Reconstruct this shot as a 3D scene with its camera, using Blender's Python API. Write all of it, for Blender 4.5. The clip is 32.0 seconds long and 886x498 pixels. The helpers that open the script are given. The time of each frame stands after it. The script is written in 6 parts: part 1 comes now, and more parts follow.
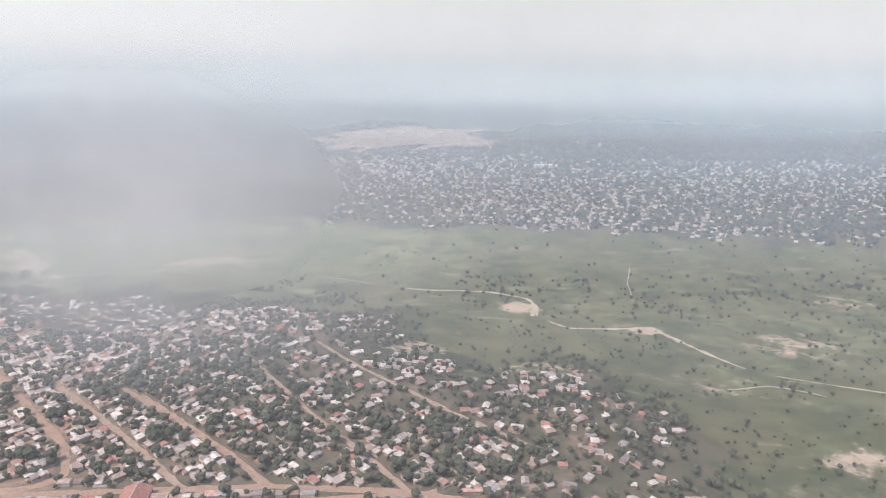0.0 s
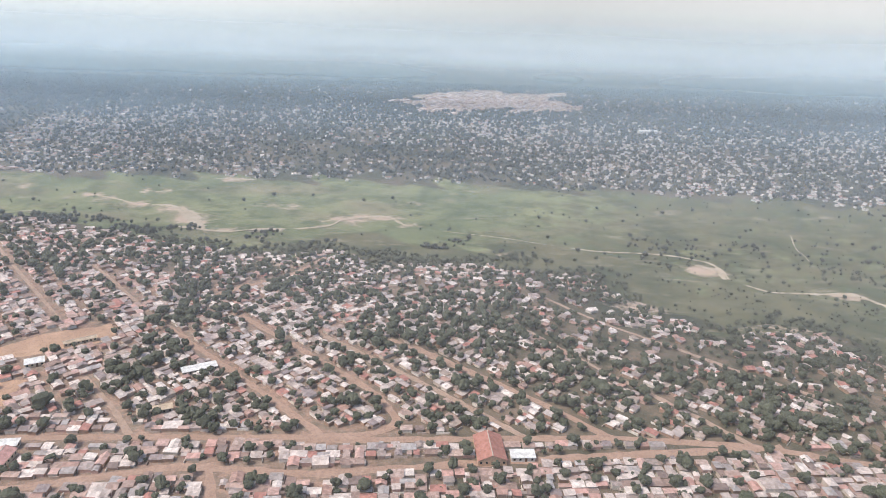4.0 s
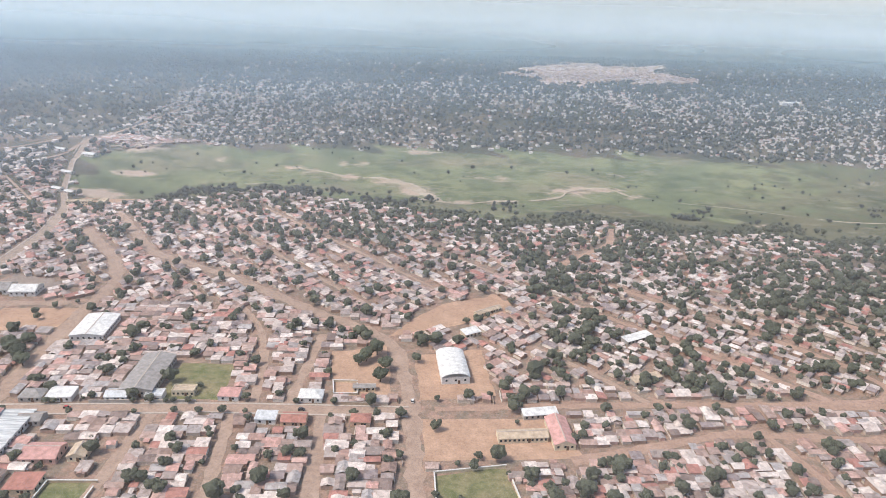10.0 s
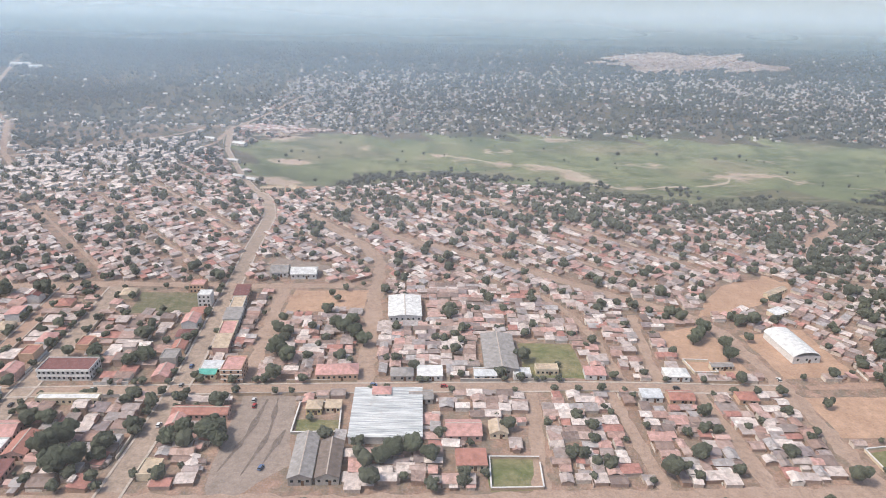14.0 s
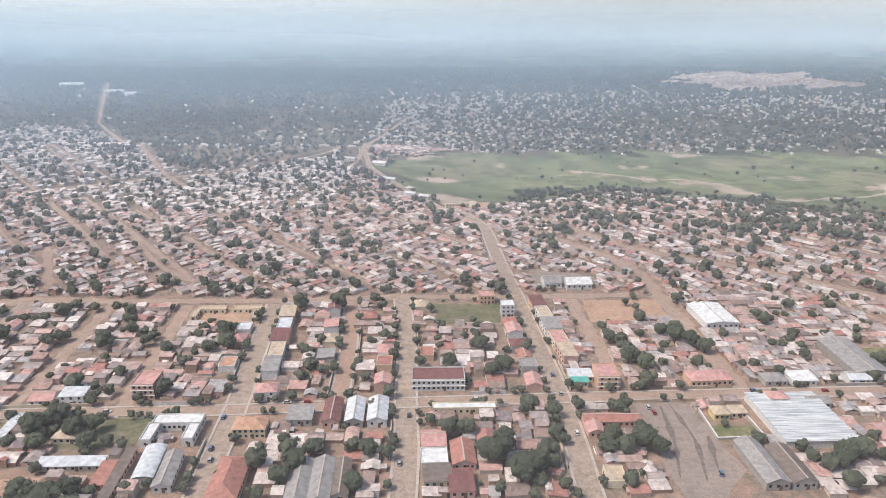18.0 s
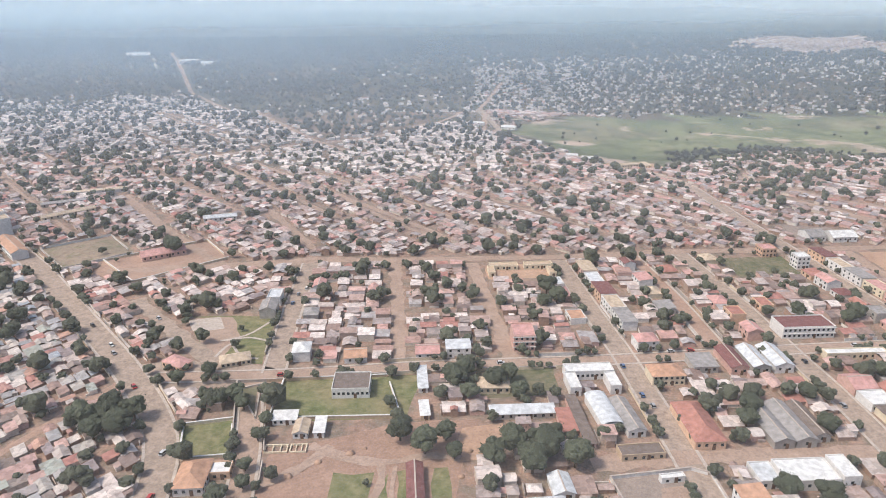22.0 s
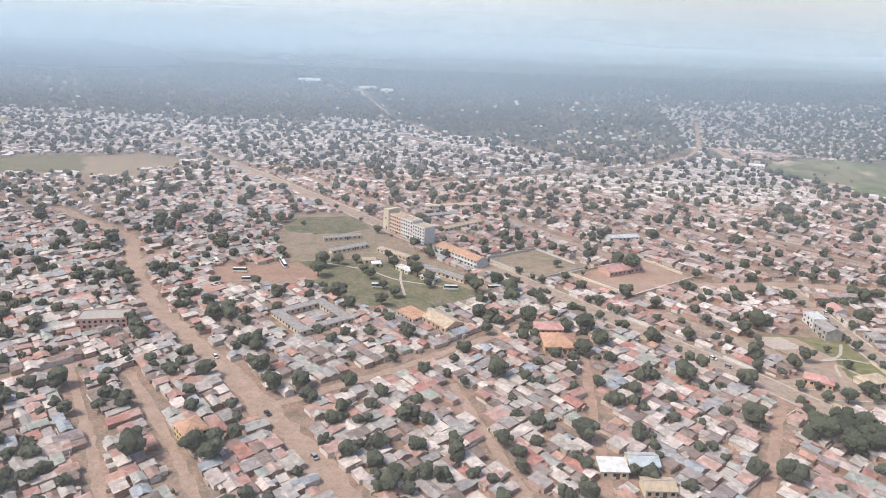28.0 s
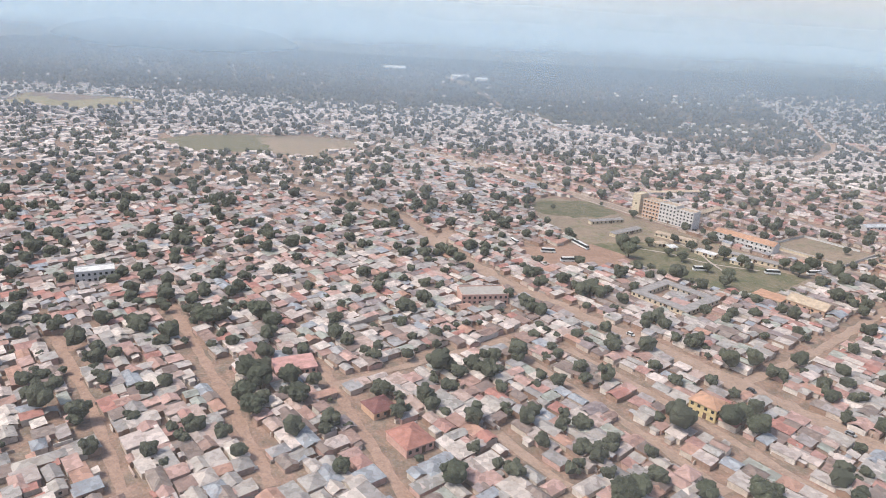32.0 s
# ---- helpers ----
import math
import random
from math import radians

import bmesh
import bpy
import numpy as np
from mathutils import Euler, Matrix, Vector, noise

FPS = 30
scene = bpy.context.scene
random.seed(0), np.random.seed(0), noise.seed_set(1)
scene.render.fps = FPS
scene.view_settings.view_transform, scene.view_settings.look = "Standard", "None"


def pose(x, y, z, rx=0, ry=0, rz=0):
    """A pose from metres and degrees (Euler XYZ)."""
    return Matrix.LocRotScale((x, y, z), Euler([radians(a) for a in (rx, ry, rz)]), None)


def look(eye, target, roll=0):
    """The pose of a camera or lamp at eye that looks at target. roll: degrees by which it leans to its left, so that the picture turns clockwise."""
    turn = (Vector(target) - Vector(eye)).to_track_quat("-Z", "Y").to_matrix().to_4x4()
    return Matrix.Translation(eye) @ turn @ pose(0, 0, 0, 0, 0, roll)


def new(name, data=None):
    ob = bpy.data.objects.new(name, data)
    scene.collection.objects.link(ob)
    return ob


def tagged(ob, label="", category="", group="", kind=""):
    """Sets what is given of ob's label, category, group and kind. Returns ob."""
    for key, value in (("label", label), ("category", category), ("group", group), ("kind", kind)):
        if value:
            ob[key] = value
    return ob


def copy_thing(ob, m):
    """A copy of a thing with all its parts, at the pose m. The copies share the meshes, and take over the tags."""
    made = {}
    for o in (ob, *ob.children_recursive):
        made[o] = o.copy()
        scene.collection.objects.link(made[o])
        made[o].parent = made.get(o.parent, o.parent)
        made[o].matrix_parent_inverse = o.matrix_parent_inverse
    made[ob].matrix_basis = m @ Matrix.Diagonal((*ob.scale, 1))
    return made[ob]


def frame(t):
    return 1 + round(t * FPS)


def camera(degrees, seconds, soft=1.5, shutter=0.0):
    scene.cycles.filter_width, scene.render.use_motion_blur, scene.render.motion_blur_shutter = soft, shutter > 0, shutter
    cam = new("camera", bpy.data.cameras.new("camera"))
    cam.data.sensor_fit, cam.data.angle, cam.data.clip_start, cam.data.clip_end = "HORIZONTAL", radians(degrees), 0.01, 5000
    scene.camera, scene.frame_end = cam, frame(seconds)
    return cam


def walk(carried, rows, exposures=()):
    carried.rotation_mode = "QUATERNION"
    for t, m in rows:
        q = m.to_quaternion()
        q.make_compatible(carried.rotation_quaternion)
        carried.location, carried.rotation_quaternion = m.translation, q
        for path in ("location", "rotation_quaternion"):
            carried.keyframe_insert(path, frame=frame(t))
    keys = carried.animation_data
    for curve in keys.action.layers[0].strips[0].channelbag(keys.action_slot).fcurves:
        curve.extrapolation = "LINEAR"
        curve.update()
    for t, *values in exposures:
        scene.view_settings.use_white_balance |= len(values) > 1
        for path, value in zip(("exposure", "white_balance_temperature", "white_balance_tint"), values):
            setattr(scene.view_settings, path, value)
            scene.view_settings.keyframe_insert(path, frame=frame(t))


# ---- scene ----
cam = camera(66.1, 32.0, 0.95)
METRES, EYE, TILT, LEAN, TURN = 1187.5, 187.5, -15.9, -0.77, 0.0
ROWS = [
    (0.0, -0.00017, 0.00058, 0.00052, -0.025, -0.096, -0.003),
    (0.5, -0.01663, 0.00160, -0.00179, 0.117, 0.213, 0.127),
    (1.0, -0.03296, 0.00247, -0.00357, 0.079, -0.082, 0.546),
    (1.5, -0.04919, 0.00321, -0.00494, 0.463, 1.040, 0.457),
    (2.0, -0.06532, 0.00384, -0.00598, 1.076, 0.862, 0.747),
    (2.5, -0.08138, 0.00437, -0.00679, 1.052, 1.398, 0.261),
    (3.0, -0.09736, 0.00483, -0.00743, 0.906, 0.391, 0.363),
    (3.5, -0.11328, 0.00523, -0.00796, 0.788, -2.418, -1.298),
    (5.5, -0.17651, 0.00640, -0.00974, -0.718, -2.996, -0.366),
    (6.0, -0.19223, 0.00663, -0.01023, 2.725, -5.049, 0.095),
    (6.5, -0.20792, 0.00685, -0.01078, 2.477, -3.183, -0.569),
    (7.0, -0.22359, 0.00706, -0.01139, 2.274, -3.914, -0.821),
    (7.5, -0.23923, 0.00726, -0.01206, 1.554, -3.884, -0.892),
    (8.0, -0.25486, 0.00745, -0.01280, 1.190, -4.487, -1.199),
    (8.5, -0.27046, 0.00764, -0.01359, 1.148, -5.743, -0.880),
    (9.0, -0.28605, 0.00782, -0.01445, 0.836, -5.400, -0.887),
    (9.5, -0.30163, 0.00800, -0.01535, 0.350, -5.221, -0.968),
    (10.0, -0.31719, 0.00817, -0.01630, 0.190, -4.605, -1.101),
    (10.5, -0.33274, 0.00835, -0.01729, 0.270, -5.803, -1.004),
    (11.0, -0.34827, 0.00851, -0.01832, 0.467, -5.554, -0.977),
    (11.5, -0.36380, 0.00867, -0.01936, 0.605, -5.780, -1.124),
    (12.0, -0.37932, 0.00883, -0.02043, 0.799, -4.909, -1.216),
    (12.5, -0.39483, 0.00897, -0.02150, 1.083, -5.023, -0.995),
    (13.0, -0.41033, 0.00911, -0.02258, 1.270, -4.680, -0.880),
    (13.5, -0.42583, 0.00924, -0.02366, 1.099, -4.366, -0.884),
    (14.0, -0.44132, 0.00936, -0.02474, 1.049, -5.046, -0.783),
    (14.5, -0.45680, 0.00947, -0.02580, 0.949, -5.418, -0.557),
    (16.5, -0.51869, 0.00982, -0.02989, 0.991, -4.767, -0.071),
    (17.0, -0.53416, 0.00988, -0.03087, 1.209, -3.793, -0.068),
    (17.5, -0.54962, 0.00993, -0.03183, 1.432, -4.010, 0.179),
    (18.0, -0.56507, 0.00998, -0.03276, 1.206, -2.909, 0.133),
    (18.5, -0.58052, 0.01001, -0.03368, 1.206, -3.984, 0.333),
    (19.0, -0.59597, 0.01003, -0.03459, 1.210, -4.231, 0.520),
    (19.5, -0.61141, 0.01005, -0.03548, 1.023, -4.159, 0.606),
    (20.0, -0.62685, 0.01006, -0.03636, 0.536, -3.368, 0.525),
    (20.5, -0.64227, 0.01006, -0.03723, 0.431, -4.176, 0.807),
    (21.0, -0.65769, 0.01006, -0.03809, 0.377, -4.847, 0.902),
    (21.5, -0.67310, 0.01005, -0.03894, 0.462, -4.792, 0.994),
    (22.0, -0.68850, 0.01003, -0.03980, 0.404, -5.070, 0.900),
    (22.5, -0.70389, 0.01001, -0.04065, 0.610, -4.898, 0.793),
    (23.0, -0.71926, 0.00998, -0.04150, 1.003, -6.350, 0.541),
    (23.5, -0.73462, 0.00994, -0.04236, 1.248, -6.358, 0.107),
    (24.0, -0.74996, 0.00989, -0.04322, 1.328, -5.600, -0.366),
    (24.5, -0.76530, 0.00983, -0.04409, 1.540, -4.348, -0.662),
    (25.0, -0.78061, 0.00976, -0.04497, 1.865, -4.312, -0.882),
    (25.5, -0.79592, 0.00966, -0.04586, 2.019, -4.194, -1.102),
    (27.5, -0.85704, 0.00905, -0.04959, 2.853, -0.614, -2.135),
    (28.0, -0.87232, 0.00880, -0.05059, 3.100, -1.826, -2.159),
    (28.5, -0.88761, 0.00851, -0.05164, 2.805, -2.539, -2.431),
    (29.0, -0.90292, 0.00815, -0.05273, 2.525, -4.391, -2.526),
    (29.5, -0.91827, 0.00772, -0.05389, 2.171, -4.386, -2.716),
    (30.0, -0.93366, 0.00722, -0.05513, 2.138, -4.382, -2.728),
    (30.5, -0.94912, 0.00661, -0.05647, 2.045, -3.133, -2.706),
    (31.0, -0.96466, 0.00590, -0.05793, 2.275, -2.582, -2.769),
    (31.5, -0.98032, 0.00507, -0.05955, 2.564, -2.012, -3.142),
    (32.0, -0.99610, 0.00410, -0.06137, 3.009, -2.369, -3.299),
]
# white balance and exposure follow the film
EXPOSURES = [(0.0, 0.27), (4.0, 0.29), (9.0, 0.32), (13.0, 0.27), (18.0, 0.25), (22.0, 0.29), (27.0, 0.3), (30.0, 0.32), (32.0, 0.27)]
walk(cam, [(t, pose(0, 0, EYE, TILT, LEAN, TURN) @ pose(METRES * x, METRES * y, METRES * z, 90 + pitch, roll, yaw)) for t, x, y, z, yaw, pitch, roll in ROWS], EXPOSURES)

# the plan below is drawn in units of 0.625 m, which mesh_of() and at() turn into metres
UNIT = 0.625


def at(x, y, z=0.0, turn=0.0):
    """A pose from plan units and degrees about the upright."""
    return pose(x * UNIT, y * UNIT, z * UNIT, 0, 0, turn)


# ---- light: hazy daylight, high sun from the west ----
SUN_ELEV, SUN_FROM = radians(56), Vector((-0.93, -0.36, 0)).normalized()
world = bpy.data.worlds.new("hazy_sky")
scene.world = world
world.use_nodes = True
wn = world.node_tree
sky = wn.nodes.new("ShaderNodeTexSky")
sky.sky_type = "NISHITA"
sky.sun_disc = False
sky.sun_elevation = SUN_ELEV
sky.sun_rotation = math.atan2(SUN_FROM.x, SUN_FROM.y)
sky.dust_density = 3.0
wn.nodes["Background"].inputs["Strength"].default_value = 0.15
wn.links.new(sky.outputs[0], wn.nodes["Background"].inputs["Color"])
sun = new("sun", bpy.data.lights.new("sun", "SUN"))
sun.data.energy, sun.data.angle, sun.data.color = 2.6, radians(10), (1.0, 0.925, 0.82)
toward_sun = SUN_FROM * math.cos(SUN_ELEV) + Vector((0, 0, math.sin(SUN_ELEV)))
sun.matrix_world = look(Vector((-900, 500, 900)), Vector((-900, 500, 900)) - toward_sun)

# ---- materials ----


class Nodes:
    """A small writer of node materials."""

    def __init__(self, name):
        self.mat = bpy.data.materials.new(name)
        self.mat.use_nodes = True
        self.tree = self.mat.node_tree
        self.tree.nodes.clear()
        self.out = self.add("ShaderNodeOutputMaterial")

    def add(self, kind, **values):
        node = self.tree.nodes.new(kind)
        for key, value in values.items():
            setattr(node, key, value)
        return node

    def link(self, a, b):
        self.tree.links.new(a, b)

    def put(self, socket, value):
        if isinstance(value, bpy.types.NodeSocket):
            self.link(value, socket)
        elif isinstance(value, tuple) and len(value) == 3 and socket.type == "RGBA":
            socket.default_value = (*value, 1)
        else:
            socket.default_value = value

    def plan(self, socket):
        node = self.add("ShaderNodeVectorMath", operation="SCALE")
        self.link(socket, node.inputs[0])
        node.inputs["Scale"].default_value = 1 / UNIT
        return node.outputs[0]

    def coords(self):
        return self.plan(self.add("ShaderNodeTexCoord").outputs["Object"])

    def position(self):
        return self.plan(self.add("ShaderNodeNewGeometry").outputs["Position"])

    def noise(self, scale, detail=4.0, rough=0.55, where=None, stretch=None):
        tex = self.add("ShaderNodeTexNoise")
        tex.inputs["Scale"].default_value, tex.inputs["Detail"].default_value, tex.inputs["Roughness"].default_value = scale, detail, rough
        source = where or self.position()
        if stretch:
            move = self.add("ShaderNodeMapping")
            move.inputs["Scale"].default_value = stretch
            self.link(source, move.inputs["Vector"])
            source = move.outputs[0]
        self.link(source, tex.inputs["Vector"])
        return tex.outputs["Fac"]

    def ramp(self, fac, stops, hard=False):
        node = self.add("ShaderNodeValToRGB")
        node.color_ramp.interpolation = "CONSTANT" if hard else "LINEAR"
        while len(node.color_ramp.elements) < len(stops):
            node.color_ramp.elements.new(0.5)
        for element, (at, colour) in zip(node.color_ramp.elements, stops):
            element.position = at
            element.color = (*colour, 1) if isinstance(colour, tuple) else (colour, colour, colour, 1)
        self.link(fac, node.inputs[0])
        return node.outputs[0]

    def mix(self, fac, a, b, blend="MIX"):
        node = self.add("ShaderNodeMix", data_type="RGBA", blend_type=blend)
        self.put(node.inputs[0], fac), self.put(node.inputs[6], a), self.put(node.inputs[7], b)
        return node.outputs[2]

    def maths(self, op, a, b=0.0):
        node = self.add("ShaderNodeMath", operation=op)
        self.put(node.inputs[0], a), self.put(node.inputs[1], b)
        return node.outputs[0]

    def span(self, value, low, high, to_low=0.0, to_high=1.0):
        node = self.add("ShaderNodeMapRange", interpolation_type="SMOOTHSTEP")
        for i, v in enumerate((value, low, high, to_low, to_high)):
            self.put(node.inputs[i], v)
        return node.outputs[0]

    def attribute(self, name):
        return self.add("ShaderNodeAttribute", attribute_name=name).outputs["Fac"]

    def surface(self, colour, rough=0.85, metal=0.0, bump=None, strength=0.3, distance=0.1):
        bsdf = self.add("ShaderNodeBsdfPrincipled")
        self.put(bsdf.inputs["Base Color"], colour), self.put(bsdf.inputs["Roughness"], rough), self.put(bsdf.inputs["Metallic"], metal)
        bsdf.inputs["Specular IOR Level"].default_value = 0.25
        if bump is not None:
            node = self.add("ShaderNodeBump")
            node.inputs["Strength"].default_value, node.inputs["Distance"].default_value = strength, distance
            self.link(bump, node.inputs["Height"]), self.link(node.outputs[0], bsdf.inputs["Normal"])
        self.link(bsdf.outputs[0], self.out.inputs["Surface"])
        return self.mat


def rough_paint(name, colour, vary=0.35, scale=0.6, rough=0.85):
    """A plain weathered surface: one colour with stains at two scales."""
    n = Nodes(name)
    stain = n.ramp(n.noise(scale, 5), [(0.3, 1 - vary), (0.7, 1 + vary * 0.25)])
    grain = n.ramp(n.noise(scale * 9, 3), [(0.3, 0.88), (0.7, 1.06)])
    return n.surface(n.mix(1.0, n.mix(1.0, colour, stain, "MULTIPLY"), grain, "MULTIPLY"), rough, 0, n.noise(scale * 12, 3), 0.2, 0.05)


def sheet_roof(name, palette, by="island", rust=0.45):
    """Corrugated sheets: a colour from the palette for each roof, rust, and lap joints."""
    n = Nodes(name)
    pick = n.add("ShaderNodeNewGeometry").outputs["Random Per Island"] if by == "island" else n.add("ShaderNodeObjectInfo").outputs["Random"]
    base = n.ramp(pick, [(i / len(palette), c) for i, c in enumerate(palette)], hard=True)
    sheets = n.add("ShaderNodeTexVoronoi", feature="F1", distance="CHEBYCHEV")
    sheets.inputs["Scale"].default_value = 0.45
    n.link(n.position(), sheets.inputs["Vector"])
    tone = n.ramp(n.maths("FRACT", n.maths("MULTIPLY", sheets.outputs["Color"], 7.3)), [(0.0, 0.72), (1.0, 1.12)])
    base = n.mix(1.0, n.mix(1.0, base, tone, "MULTIPLY"), (0.885, 0.81, 0.785), "MULTIPLY")
    worn = n.ramp(n.noise(0.35, 6, 0.65), [(0.48, 0.0), (0.72, 1.0)])
    base = n.mix(n.maths("MULTIPLY", worn, rust), base, (0.20, 0.11, 0.075))
    wave = n.add("ShaderNodeTexWave", wave_type="BANDS", bands_direction="X")
    wave.inputs["Scale"].default_value = 1.6
    n.link(n.coords(), wave.inputs["Vector"])
    return n.surface(base, 0.62, 0.1, wave.outputs["Fac"], 0.35, 0.06)


def leaves(name, dark, light, by="island"):
    n = Nodes(name)
    pick = n.add("ShaderNodeNewGeometry").outputs["Random Per Island"] if by == "island" else n.add("ShaderNodeObjectInfo").outputs["Random"]
    base = n.mix(pick, dark, light)
    base = n.mix(1.0, base, n.ramp(n.noise(0.9, 4, 0.7), [(0.32, 0.62), (0.7, 1.3)]), "MULTIPLY")
    return n.surface(base, 0.8, 0, n.noise(2.4, 3, 0.7), 0.9, 0.6)


GREYS = [(0.38, 0.345, 0.33), (0.56, 0.52, 0.50), (0.45, 0.36, 0.325), (0.68, 0.64, 0.61), (0.28, 0.235, 0.22), (0.55, 0.46, 0.42),
         (0.42, 0.41, 0.41), (0.74, 0.70, 0.67), (0.48, 0.34, 0.30), (0.33, 0.30, 0.31), (0.60, 0.555, 0.53), (0.50, 0.27, 0.235),
         (0.46, 0.42, 0.41), (0.84, 0.82, 0.79), (0.62, 0.46, 0.42), (0.36, 0.28, 0.25), (0.64, 0.43, 0.39), (0.49, 0.50, 0.51), (0.80, 0.77, 0.74), (0.52, 0.41, 0.37)]
BRIGHTS = GREYS[:4] + [(0.72, 0.70, 0.68), (0.60, 0.58, 0.57), (0.80, 0.78, 0.76), (0.45, 0.40, 0.36)] + GREYS[8:14]
M = {}
M["roof_near"] = sheet_roof("corrugated_roof", [tuple(0.9 * c for c in k) for k in GREYS], "object")
PALES = [(0.47, 0.48, 0.47), (0.58, 0.57, 0.55), (0.38, 0.39, 0.39), (0.66, 0.64, 0.60), (0.32, 0.29, 0.27), (0.54, 0.39, 0.36), (0.44, 0.46, 0.45), (0.60, 0.44, 0.40), (0.52, 0.52, 0.49), (0.38, 0.29, 0.26), (0.74, 0.72, 0.68), (0.50, 0.32, 0.29), (0.43, 0.46, 0.48), (0.29, 0.25, 0.23), (0.40, 0.47, 0.53), (0.50, 0.47, 0.45), (0.42, 0.48, 0.44), (0.54, 0.36, 0.29), (0.62, 0.60, 0.57)]
M["roof_near_pale"] = sheet_roof("pale_corrugated_roof", [tuple(0.93 * c for c in k) for k in PALES], "object", 0.36)
M["roof_mid"] = sheet_roof("corrugated_roofs", GREYS)
M["roof_grey"] = sheet_roof("weathered_grey_roofs", PALES + GREYS[4:12], rust=0.35)
M["roof_pale"] = sheet_roof("pale_new_roofs", [(0.76, 0.72, 0.68), (0.52, 0.40, 0.35), (0.62, 0.52, 0.45), (0.80, 0.77, 0.74), (0.44, 0.34, 0.30), (0.58, 0.47, 0.36)], rust=0.2)
M["roof_far"] = sheet_roof("far_roofs", BRIGHTS, rust=0.25)
M["roof_bright"] = sheet_roof("bright_far_roofs", [(0.84, 0.82, 0.79), (0.66, 0.63, 0.61), (0.78, 0.75, 0.72), (0.56, 0.50, 0.47), (0.86, 0.84, 0.82), (0.72, 0.66, 0.62)], rust=0.15)


def walls_mat(name, by):
    n = Nodes(name)
    pick = n.add("ShaderNodeNewGeometry").outputs["Random Per Island"] if by == "island" else n.add("ShaderNodeObjectInfo").outputs["Random"]
    tones = [(0.40, 0.29, 0.23), (0.56, 0.47, 0.40), (0.36, 0.24, 0.18), (0.70, 0.64, 0.58), (0.45, 0.33, 0.27), (0.55, 0.37, 0.32), (0.62, 0.54, 0.46)]
    base = n.ramp(pick, [(i / len(tones), c) for i, c in enumerate(tones)], hard=True)
    base = n.mix(1.0, base, n.ramp(n.noise(0.8, 5), [(0.3, 0.75), (0.7, 1.08)]), "MULTIPLY")
    return n.surface(base, 0.9, 0, n.noise(9, 3), 0.25, 0.03)


M["wall_near"], M["wall_mid"] = walls_mat("rendered_walls", "object"), walls_mat("house_walls", "island")
M["leaf"] = leaves("mango_leaves", (0.074, 0.086, 0.060), (0.120, 0.136, 0.092), "object")
M["leaf_mid"] = leaves("tree_leaves", (0.078, 0.086, 0.063), (0.124, 0.135, 0.095))
# far copy of the leaves, with some bluish distance haze in its colour
M["leaf_far"] = leaves("hazed_far_leaves", (0.066, 0.076, 0.068), (0.104, 0.114, 0.100))
M["bark"] = rough_paint("bark", (0.12, 0.085, 0.06), 0.4, 2.0)
for key, colour in {"white": (0.70, 0.68, 0.66), "cream": (0.70, 0.60, 0.45), "yellow": (0.68, 0.54, 0.29), "pink": (0.62, 0.40, 0.34), "peach": (0.66, 0.45, 0.32),
                    "orange_wall": (0.60, 0.39, 0.28), "concrete": (0.42, 0.39, 0.36), "grey_wall": (0.34, 0.31, 0.29), "tan": (0.52, 0.40, 0.29)}.items():
    M[key] = rough_paint(key + "_plaster", colour, 0.22)
for key, colour in {"red_tile": (0.43, 0.205, 0.165), "orange_tile": (0.54, 0.32, 0.215), "maroon": (0.22, 0.10, 0.095), "brown_roof": (0.20, 0.16, 0.14),
                    "silver": (0.62, 0.64, 0.66), "white_roof": (0.74, 0.74, 0.73), "grey_roof": (0.34, 0.32, 0.31), "turquoise": (0.12, 0.45, 0.38),
                    "tan_roof": (0.55, 0.44, 0.33), "blue_roof": (0.50, 0.56, 0.60), "pink_roof": (0.58, 0.33, 0.30)}.items():
    M[key] = rough_paint(key, colour, 0.35, 0.35, 0.7)
n = Nodes("striped_sheets")
bands = n.ramp(n.noise(0.9, 4, 0.7, stretch=(0.05, 1.0, 1.0)), [(0.38, (0.33, 0.35, 0.36)), (0.5, (0.52, 0.54, 0.55)), (0.62, (0.70, 0.71, 0.70))])
M["striped"] = n.surface(n.mix(n.ramp(n.noise(0.25, 6, 0.7), [(0.55, 0.0), (0.75, 0.5)]), bands, (0.34, 0.27, 0.23)), 0.6, 0.1)
M["dark_glass"] = Nodes("window_glass").surface((0.035, 0.04, 0.045), 0.25)
M["door_wood"] = rough_paint("door_wood", (0.16, 0.10, 0.07), 0.3, 3)
M["kerb"] = rough_paint("pale_kerb", (0.50, 0.43, 0.375), 0.3, 0.5)
M["tyre"] = rough_paint("tyre_rubber", (0.03, 0.03, 0.03), 0.2, 4)


def earth(name, colour, dark, scale=0.05, grass=0.0):
    """Bare earth with wheel-worn streaks, stains and, if wanted, thin grass."""
    n = Nodes(name)
    base = n.mix(n.ramp(n.noise(scale, 6, 0.65), [(0.35, 0.0), (0.65, 1.0)]), colour, dark)
    base = n.mix(1.0, base, n.ramp(n.noise(scale * 14, 4, 0.6), [(0.3, 0.82), (0.7, 1.1)]), "MULTIPLY")
    base = n.mix(1.0, base, n.ramp(n.noise(scale * 4, 6, 0.7), [(0.36, 0.78), (0.64, 1.12)]), "MULTIPLY")
    if grass:
        base = n.mix(n.ramp(n.noise(scale * 2.3, 5, 0.7), [(1 - grass - 0.12, 0.0), (1 - grass + 0.12, 1.0)]), base, (0.13, 0.16, 0.07))
    return n.surface(base, 0.95, 0, n.noise(scale * 30, 4), 0.4, 0.15)


